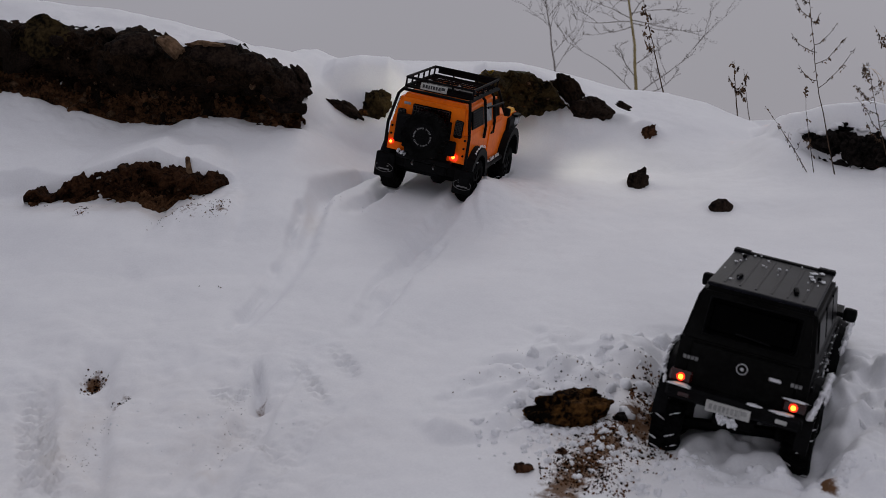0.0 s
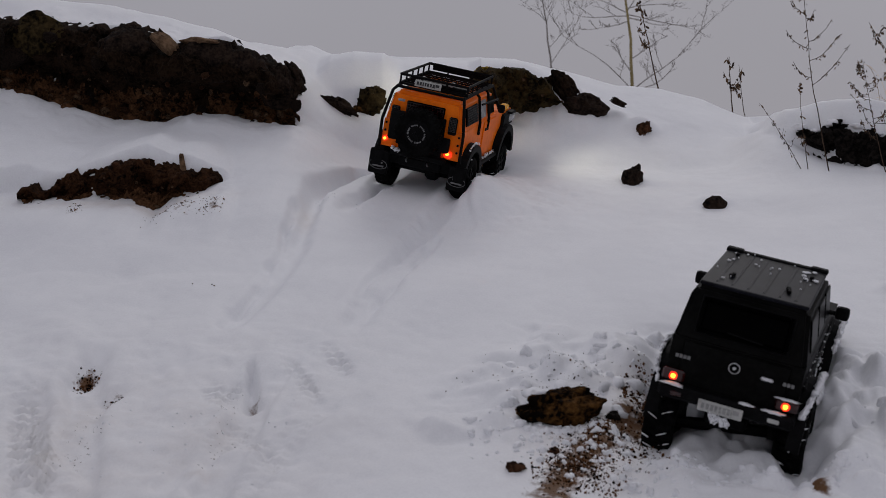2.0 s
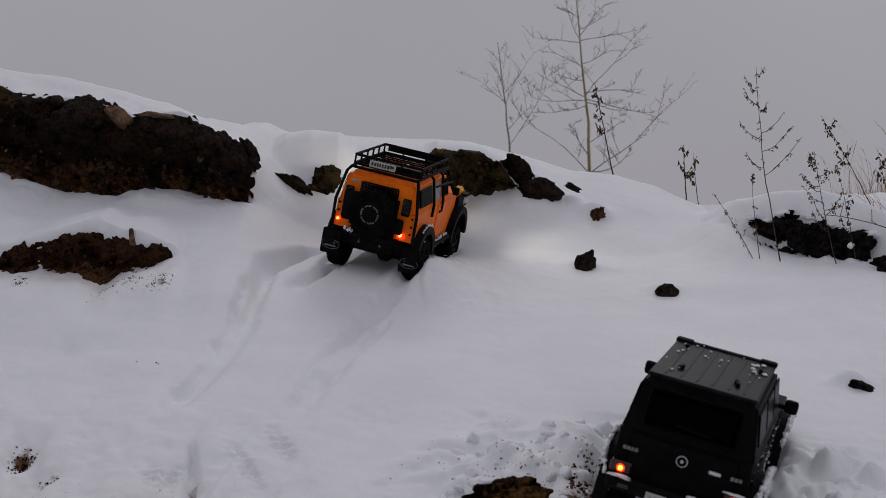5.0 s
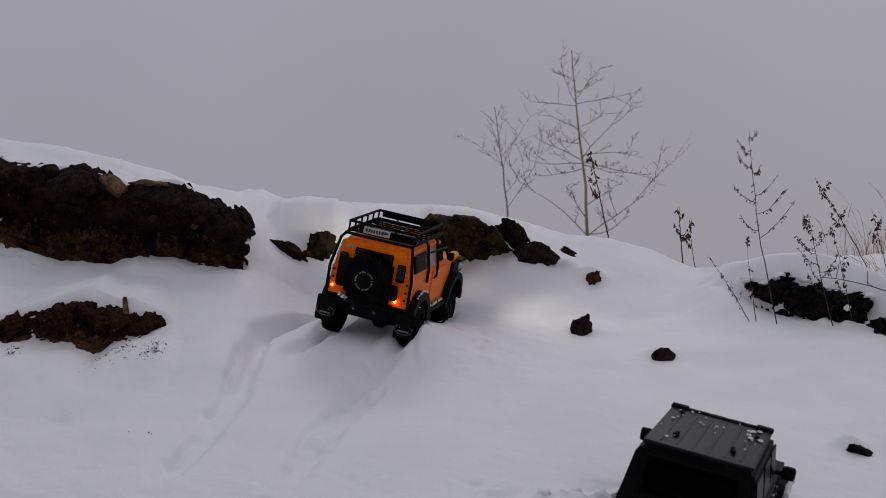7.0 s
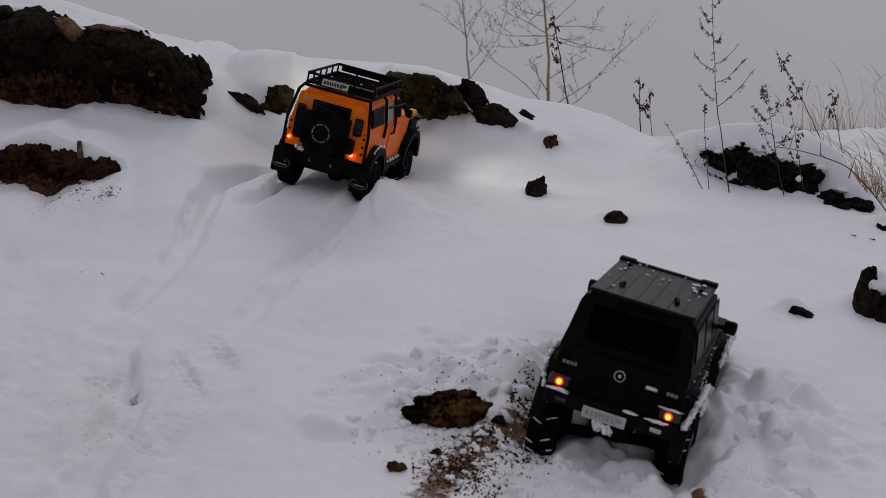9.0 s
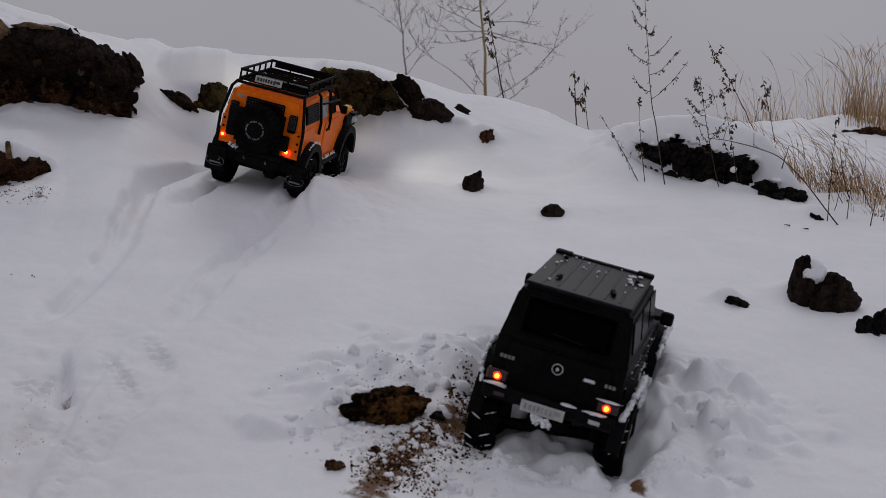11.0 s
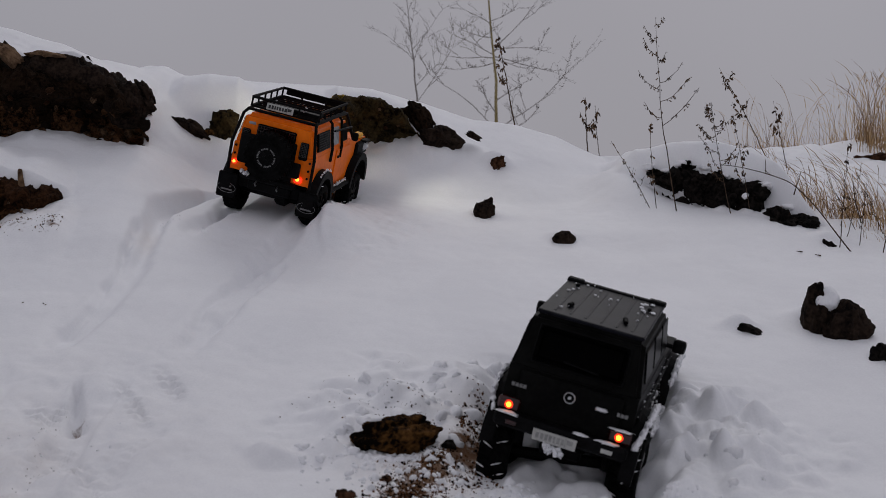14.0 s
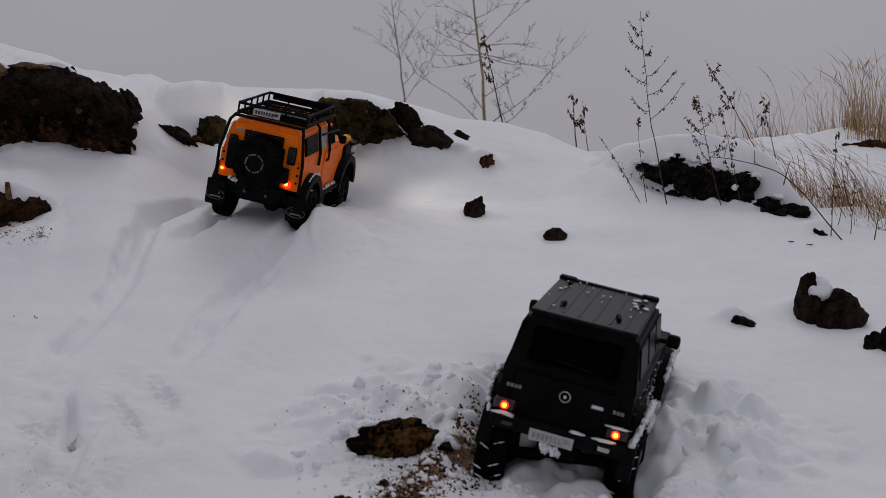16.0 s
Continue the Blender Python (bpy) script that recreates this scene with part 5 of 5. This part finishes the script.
            if y < -0.1:
                part("wire_guard", lattice_guard(bmesh.new(), (sx * 0.004, 0, 0), w * 0.92, h * 0.88, 12, 7, 0.001, 0), GREY_INK, q, "wire guard over the window")
        part("door_panel", box(bmesh.new(), (sx * (W + 0.001), 0.0, 0.13), (0.004, 0.11, 0.08), 0.0015), ORANGE, car)
        part("door_handle", box(bmesh.new(), (sx * (W + 0.004), -0.04, 0.152), (0.004, 0.016, 0.006), 0.001), BLACK_PLASTIC, car)
        part("mirror", box(bmesh.new(), (sx * (W + 0.012), 0.052, 0.19), (0.016, 0.008, 0.02), 0.003), BLACK_PLASTIC, car)
        part("front_wing", box(bmesh.new(), (sx * 0.094, 0.17, 0.145), (0.012, 0.1, 0.036), 0.004), BLACK_PLASTIC, car, "black front wing trim")
    # outer cage and rack
    bm = bmesh.new()
    for sx in (-1, 1):
        x, xt = sx * (W + 0.004), sx * (W - 0.008)
        tube(bm, [(x, -0.246, 0.105), (x, -0.249, 0.17), (xt, -0.24, 0.236), (xt - sx * 0.006, -0.225, 0.246), (xt - sx * 0.004, -0.1, 0.248), (xt - sx * 0.004, 0.02, 0.246), (x, 0.06, 0.186)], 0.0036, 8)
        for y in (-0.11, -0.03):
            tube(bm, [(x, y, 0.15), (x, y, 0.178), (xt, y, 0.236), (xt - sx * 0.012, y, 0.247)], 0.0034, 8)
        tube(bm, [(x, -0.12, 0.223), (x, 0.03, 0.215)], 0.0026, 6)
    tube(bm, [(-W + 0.014, -0.232, 0.246), (W - 0.014, -0.232, 0.246)], 0.0034, 8)
    part("outer_cage", bm, BLACK_PLASTIC, car, "black tubular cage round the cabin")
    x0, x1, y0, y1, zl, zt = -0.079, 0.079, -0.21, 0.005, 0.25, 0.27
    rack = part("roof_rack", tube(bmesh.new(), [(x0, y0, zt), (x1, y0, zt), (x1, y1, zt), (x0, y1, zt), (x0, y0, zt)], 0.0032, 8), BLACK_PLASTIC, car, "black roof rack with rails")
    part("rack_floor_rail", tube(bmesh.new(), [(x0, y0, zl), (x1, y0, zl), (x1, y1, zl), (x0, y1, zl), (x0, y0, zl)], 0.0032, 8), BLACK_PLASTIC, rack)
    for k in range(10):
        y = y0 + (y1 - y0) * k / 9
        part("rack_slat", tube(bmesh.new(), [(x0, y, zl), (x1, y, zl)], 0.0022, 6), BLACK_PLASTIC, rack)
    for x, y in [(x, y0 + (y1 - y0) * k / 5) for x in (x0, x1) for k in range(6)] + [(x, y) for x in (-0.03, 0.03) for y in (y0, y1)]:
        part("rack_post", tube(bmesh.new(), [(x, y, zl), (x, y, zt)], 0.0024, 6), BLACK_PLASTIC, rack)
    part("wind_deflector", box(bmesh.new(), (0, y1 + 0.002, 0.262), (0.14, 0.004, 0.012), 0.001), BLACK_PLASTIC, rack)
    part("rack_box", box(bmesh.new(), (0.01, -0.165, 0.255), (0.12, 0.04, 0.008), 0.002), BLACK_PLASTIC, rack, "flat black tray in the rack")
    for sx in (-1, 1):
        part("rack_lamp", tube(bmesh.new(), [(sx * 0.035, -0.19, 0.264), (sx * 0.035, -0.175, 0.264)], 0.005, 10), GREY_PLASTIC, rack)
    plate_bars(rack, pose(-0.012, y0 - 0.006, 0.258, -12, 0, 0), 0.062, 0.015, 2)
    # running gear
    part("chassis", box(bmesh.new(), (0, 0, 0.068), (0.06, 0.42, 0.02), 0.004), BLACK_PLASTIC, car)
    # wide block added to keep light out from under the car
    bm = box(bmesh.new(), (0, -0.02, 0.082), (0.15, 0.4, 0.03), 0.004)
    box(bm, (0, -0.222, 0.08), (0.1, 0.02, 0.024), 0.004)
    box(bm, (0.02, -0.17, 0.052), (0.034, 0.03, 0.03), 0.008)
    part("underbody", bm, BLACK_PLASTIC, car, "black underbody and axle housing, widened to block light below")
    for y in (ax_r, ax_f):
        part("axle", tube(bmesh.new(), [(-0.1, y, 0.0535), (0.1, y, 0.0535)], 0.009, 8), BLACK_PLASTIC, car)
        for sx in (-1, 1):
            droop = 0.02 if sx > 0 and y > 0 else 0.0
            wheel_parts(car, (sx * 0.091, y - droop * 0.5, 0.0535 - droop), R, 0.036, 24, sx, BLACK_PLASTIC, 30)
    snow_crust(car, [(-0.066, -0.254, 0.11), (-0.04, -0.257, 0.106)], 40, 0.0025, 0.002, 0.009, 3, "snow lying on the bumper")
    snow_crust(car, [(0.104, -0.2, 0.128), (0.106, -0.165, 0.14), (0.106, -0.125, 0.132)], 50, 0.0018, 0.001, 0.005, 4, "snow clinging to the wheel arch")
    snow_crust(car, [(0.1, -0.08, 0.083), (0.1, 0.06, 0.083)], 110, 0.0024, 0.001, 0.006, 5, "snow lying on the sill")


orange_car(orange)
# added spots beside the nose, aimed sideways for the warm glow on snow
for sx in (-1, 1):
    beam = bpy.data.lights.new("snow_glow_spot", "SPOT")
    beam.energy = 0.36 if sx < 0 else 0.65
    beam.color = (1.0, 0.96, 0.78)
    beam.spot_size, beam.spot_blend, beam.shadow_soft_size = radians(110), 1.0, 0.03
    ob = new("snow_glow_spot", beam)
    ob.parent = orange
    ob.matrix_basis = pose(sx * 0.128, 0.262, 0.175, 82, 0, 72 if sx < 0 else -100)


# ---- the black model wagon dug into the snow ----
wagon = thing("model_wagon", BL_POSE, "black model off-road wagon dug into churned snow", "model car", "model cars")
WHEELS = [(0.276, 1.545, 0.768), (0.428, 1.507, 0.752), (0.382, 1.8, 0.828), (0.532, 1.765, 0.79)]


def black_wagon(car):
    w, ax_r, ax_f = 0.092, -0.162, 0.162
    lower = [(-0.238, 0.118), (-0.232, 0.104)] + [q for q in arch(ax_r, 0.07, 0.075, 14)[::-1] if q[0] > -0.2 or q[1] > 0.104] + [(-0.07, 0.09), (0.07, 0.09)] + arch(ax_f, 0.07, 0.075)[::-1] + [(0.238, 0.1), (0.242, 0.155), (0.23, 0.166), (0.062, 0.182), (-0.238, 0.19)]
    part("body", extrude(bmesh.new(), lower, -w, w), BLACK_PAINT, car, "black painted wagon body")
    bm = extrude(bmesh.new(), [(-0.238, 0.191), (0.062, 0.191), (0.006, 0.263), (-0.214, 0.262)], -w, w, (0.191, 0.264, 0.0135))
    bmesh.ops.bevel(bm, geom=[e for e in bm.edges if abs(e.verts[0].co.z - e.verts[1].co.z) > 0.05 or e.verts[0].co.z > 0.25 and e.verts[1].co.z > 0.25], offset=0.006, segments=3, affect="EDGES")
    part("cabin", bm, BLACK_PAINT, car, "black cabin")
    bm = bmesh.new()
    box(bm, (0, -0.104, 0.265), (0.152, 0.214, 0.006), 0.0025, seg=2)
    roof = part("roof", bm, SKYLIT_ROOF, car, "wet black ribbed roof, sky sheen in its colour")
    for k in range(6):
        part("roof_rib", box(bmesh.new(), (-0.055 + 0.022 * k, -0.105, 0.2678), (0.0045, 0.185, 0.0018), 0.0008), SKYLIT_ROOF, roof)
    for x, y in ((-0.04, -0.15), (-0.042, -0.158), (0.04, -0.16), (0.038, -0.152), (0.042, -0.168), (-0.055, -0.03), (0.06, -0.06)):
        part("roof_fitting", box(bmesh.new(), (x, y, 0.271), (0.006, 0.007, 0.005), 0.001), BLACK_PLASTIC, roof)
    r = random.Random(8)
    snow_dab(roof, [(r.uniform(-0.07, 0.07), r.uniform(-0.19, 0.0), 0.2702, s, s, 0.002) for s in [r.uniform(0.0015, 0.005) for _ in range(22)]] +
             [(0.055 + r.uniform(-0.015, 0.015), -0.05 + r.uniform(-0.03, 0.03), 0.2702, 0.007, 0.008, 0.0022) for _ in range(6)], 5, "specks of snow on the roof")
    bm = box(bmesh.new(), (0, 0.004, 0.2675), (0.152, 0.012, 0.006), 0.002)
    for sx in (-1, 1):
        box(bm, (sx * 0.064, 0.003, 0.269), (0.026, 0.014, 0.008), 0.002)
    part("light_bar", bm, BLACK_PLASTIC, car, "black light bar above the windscreen")
    tilt = math.degrees(math.atan2(0.024, 0.071))
    win = part("rear_window", box(bmesh.new(), (0, 0, 0), (0.126, 0.003, 0.05), 0.007), GLASS_DARK, car, "glossy black rear window", m=pose(-0.0, -0.2305, 0.226, -tilt, 0, 0))
    bm = bmesh.new()
    for k in range(4):
        box(bm, ((-0.064, 0.064, 0, 0)[k], 0.0008, (0, 0, -0.026, 0.026)[k]), ((0.003, 0.003, 0.13, 0.13)[k], 0.003, (0.052, 0.052, 0.003, 0.003)[k]), 0.001)
    part("window_seal", bm, BLACK_PLASTIC, win)
    part("wiper", tube(bmesh.new(), [(0.03, -0.003, -0.02), (-0.02, -0.004, -0.016)], 0.0012, 5), BLACK_PLASTIC, win)
    part("rear_door", box(bmesh.new(), (0, -0.2395, 0.15), (0.15, 0.004, 0.074), 0.003), BLACK_PAINT, car)
    bm = bmesh.new()
    ring = [(0.0075 * math.cos(a), -0.243, 0.166 + 0.0075 * math.sin(a)) for a in (math.tau * k / 20 for k in range(21))]
    tube(bm, ring, 0.0008, 6)
    tube(bm, [(0, -0.2425, 0.166), (0, -0.244, 0.166)], 0.0024, 10)
    part("badge", bm, CHROME, car, "bright round badge")
    part("door_handle", box(bmesh.new(), (0.046, -0.244, 0.163), (0.018, 0.006, 0.006), 0.002), CHROME, car, "bright door handle")
    for x, n in ((-0.072, 4), (0.078, 3)):
        bm = bmesh.new()
        for k in range(n):
            box(bm, (x + 0.0055 * k - 0.008, -0.2425, 0.163), (0.0042, 0.0015, 0.005))
        part("badge_bars", bm, FADED_MARK, car, "small row of bright bars")
    for sx in (-1, 1):
        cl = part("tail_lamp", box(bmesh.new(), (sx * 0.079, -0.243, 0.134), (0.032, 0.01, 0.018), 0.003), RED_LENS, car, "dark red tail lamp with a lit core")
        part("lit_glow", tube(bmesh.new(), [(sx * 0.0785, -0.2475, 0.134), (sx * 0.0785, -0.2485, 0.134)], 0.0062, 14), RED_GLOW, cl)
        part("lit_core", tube(bmesh.new(), [(sx * 0.0785, -0.2482, 0.134), (sx * 0.0785, -0.2495, 0.134)], 0.0036, 12), RED_CORE, cl)
    bump = part("rear_bumper", box(bmesh.new(), (0, -0.248, 0.114), (0.19, 0.026, 0.02), 0.005), BLACK_PLASTIC, car)
    for sx in (-1, 1):
        part("reflector", box(bmesh.new(), (sx * 0.068, -0.262, 0.114), (0.016, 0.002, 0.006), 0.0008), RED_LENS if sx < 0 else WHITE_PLATE, bump)
    plate_bars(car, pose(-0.004, -0.2645, 0.11, 0, 0, 0), 0.062, 0.016, 6, PLATE_MARK)
    part("front_bumper", box(bmesh.new(), (0, 0.252, 0.1), (0.19, 0.03, 0.034), 0.006), BLACK_PLASTIC, car)
    part("grille", box(bmesh.new(), (0, 0.242, 0.145), (0.1, 0.006, 0.04), 0.002), BLACK_PLASTIC, car)
    part("bonnet", box(bmesh.new(), (0, 0, 0), (0.14, 0.15, 0.006), 0.002), BLACK_PAINT, car, m=pose(0, 0.145, 0.1755, -5.4, 0, 0))
    part("windscreen", box(bmesh.new(), (0, 0, 0), (0.14, 0.003, 0.076), 0.001), GLASS_DARK, car, m=pose(0, 0.0362, 0.228, 37.9, 0, 0))
    for sx in (-1, 1):
        part("headlamp", tube(bmesh.new(), [(sx * 0.066, 0.238, 0.15), (sx * 0.066, 0.247, 0.15)], 0.017, 16), CLEAR_LENS, car)
        for y, wd in ((-0.17, 0.075), (-0.085, 0.07), (-0.01, 0.06)):
            part("side_window", box(bmesh.new(), (0, 0, 0), (0.003, wd, 0.046), 0.002), GLASS_DARK, car, "dark side window", m=pose(sx * (w - 0.0055), y, 0.226, 0, -sx * 10, 0))
        part("side_strip", box(bmesh.new(), (sx * (w + 0.002), -0.02, 0.152), (0.005, 0.38, 0.008), 0.002), BLACK_PLASTIC, car)
        part("running_board", box(bmesh.new(), (sx * (w + 0.006), 0, 0.084), (0.026, 0.17, 0.01), 0.003), BLACK_PLASTIC, car)
        arm = part("mirror", box(bmesh.new(), (sx * (w + 0.018), 0.04, 0.203), (0.021, 0.012, 0.022), 0.006, seg=2), BLACK_PLASTIC, car, "black door mirror")
        part("mirror_arm", tube(bmesh.new(), [(sx * (w - 0.002), 0.045, 0.199), (sx * (w + 0.015), 0.045, 0.199)], 0.004, 6), BLACK_PLASTIC, arm)
        for y in (ax_r, ax_f):
            bm = bmesh.new()
            inner, outer = arch(y, 0.075, 0.07, 14), arch(y, 0.075, 0.084, 14)
            a = [bm.verts.new((sx * 0.09, p, q)) for p, q in outer]
            b = [bm.verts.new((sx * 0.109, p, q - 0.006)) for p, q in outer]
            c = [bm.verts.new((sx * 0.109, p, q - 0.006)) for p, q in inner]
            for s, t in ((a, b), (b, c)):
                for k in range(len(s) - 1):
                    bm.faces.new((s[k], s[k + 1], t[k + 1], t[k]))
            part("wheel_arch", bm, BLACK_PLASTIC, car, "black flared wheel arch")
        part("shock_absorber", tube(bmesh.new(), [(sx * 0.068, -0.19, 0.06), (sx * 0.06, -0.17, 0.12)], 0.008, 10), BLACK_PLASTIC, car)
    rear_arch = [(0.1, -0.24, 0.122), (0.108, -0.225, 0.138), (0.11, -0.195, 0.152), (0.111, -0.16, 0.158), (0.111, -0.125, 0.152), (0.11, -0.1, 0.136), (0.108, -0.085, 0.11)]
    step_line = [(0.108, -0.085, 0.1), (0.11, -0.05, 0.092), (0.11, 0.0, 0.091), (0.108, 0.07, 0.092)]
    front_arch = [(0.108, 0.1, 0.12), (0.11, 0.12, 0.146), (0.111, 0.16, 0.158), (0.11, 0.2, 0.15), (0.106, 0.225, 0.13)]
    for line, count, seed in ((rear_arch, 260, 6), (step_line, 200, 9), (front_arch, 150, 10)):
        snow_crust(car, line, count, 0.0016, 0.003, 0.013, seed, "snow caked along the wheel arch and step")
    for line, count, seed in ((rear_arch, 110, 13), (front_arch, 110, 14)):
        snow_crust(car, [(-x, y, z) for x, y, z in line], count, 0.0022, 0.0015, 0.01, seed, "snow caked along the wheel arch")
    snow_crust(car, [(0.0935, -0.2, 0.118), (0.0935, -0.06, 0.11), (0.0935, 0.1, 0.112)], 90, 0.006, 0.001, 0.006, 16, "snow flecks on the body side")
    snow_crust(car, [(0.0935, -0.2, 0.165), (0.0935, 0.1, 0.16)], 60, 0.011, 0.0008, 0.003, 17, "snow flecks on the body side")
    snow_dab(bump, [(-0.078, -0.254, 0.1245, 0.034, 0.012, 0.003), (0.028, -0.254, 0.1245, 0.02, 0.01, 0.0025), (0.066, -0.255, 0.1245, 0.03, 0.01, 0.003)], 8, "thin snow lying on the bumper")
    snow_crust(bump, [(-0.018, -0.266, 0.099), (0.012, -0.267, 0.094)], 70, 0.0032, 0.002, 0.009, 19, "snow hanging under the plate")
    snow_dab(car, [(0.078, -0.246, 0.1435, 0.03, 0.008, 0.0025)], 20, "thin snow lying on the tail lamp")
    snow_crust(car, [(-0.06, 0.09, 0.182), (0.0, 0.15, 0.176), (0.06, 0.21, 0.171)], 60, 0.02, 0.001, 0.007, 21, "specks of snow on the bonnet")
    part("chassis", box(bmesh.new(), (0, 0, 0.075), (0.06, 0.42, 0.02), 0.004), BLACK_PLASTIC, car)
    inv = BL_POSE.inverted()
    for i, p in enumerate(WHEELS):
        q = inv @ Vector(p)
        wheel_parts(car, tuple(q), 0.058, 0.044, 22, (-1, 1)[i % 2], GREY_PLASTIC, 110, 0 if i < 2 else -8, -3)
    for a, b in ((0, 1), (2, 3)):
        part("axle", tube(bmesh.new(), [inv @ Vector(WHEELS[a]), inv @ Vector(WHEELS[b])], 0.009, 8), BLACK_PLASTIC, car)


black_wagon(wagon)


# ---- snow lying on the rocks ----
def snow_cap(at, size, seed, label):
    ob = snow_dab(None, [(0, 0, 0, *size)], seed, label, "snow_cap", 0.4)
    ob.matrix_basis = Matrix.Translation(at)
    ob["kind"] = "thing"
    return tagged(ob, label, "snow", "snow caps on rocks")


snow_cap((0.866, 1.978, 0.952), (0.044, 0.055, 0.046), 22, "snow lodged in the cleft of a boulder")
for k, (x, y, z, w) in enumerate(((0.805, 2.9, 1.236, 0.03), (0.84, 2.885, 1.226, 0.022), (0.872, 2.872, 1.242, 0.034), (0.925, 2.85, 1.232, 0.03), (0.962, 2.83, 1.214, 0.024), (0.99, 2.81, 1.2, 0.03), (1.04, 2.775, 1.19, 0.036), (1.075, 2.73, 1.14, 0.034))):
    snow_cap((x, y, z), (w, w, w * 0.5), 40 + k, "small lump of snow on the dark ledge")
snow_cap((0.99, 2.765, 1.165), (0.016, 0.012, 0.014), 26, "small lump of snow on the dark ledge")
snow_cap((0.112, 1.562, 0.8), (0.03, 0.03, 0.014), 28, "snow lying on a brown rock")
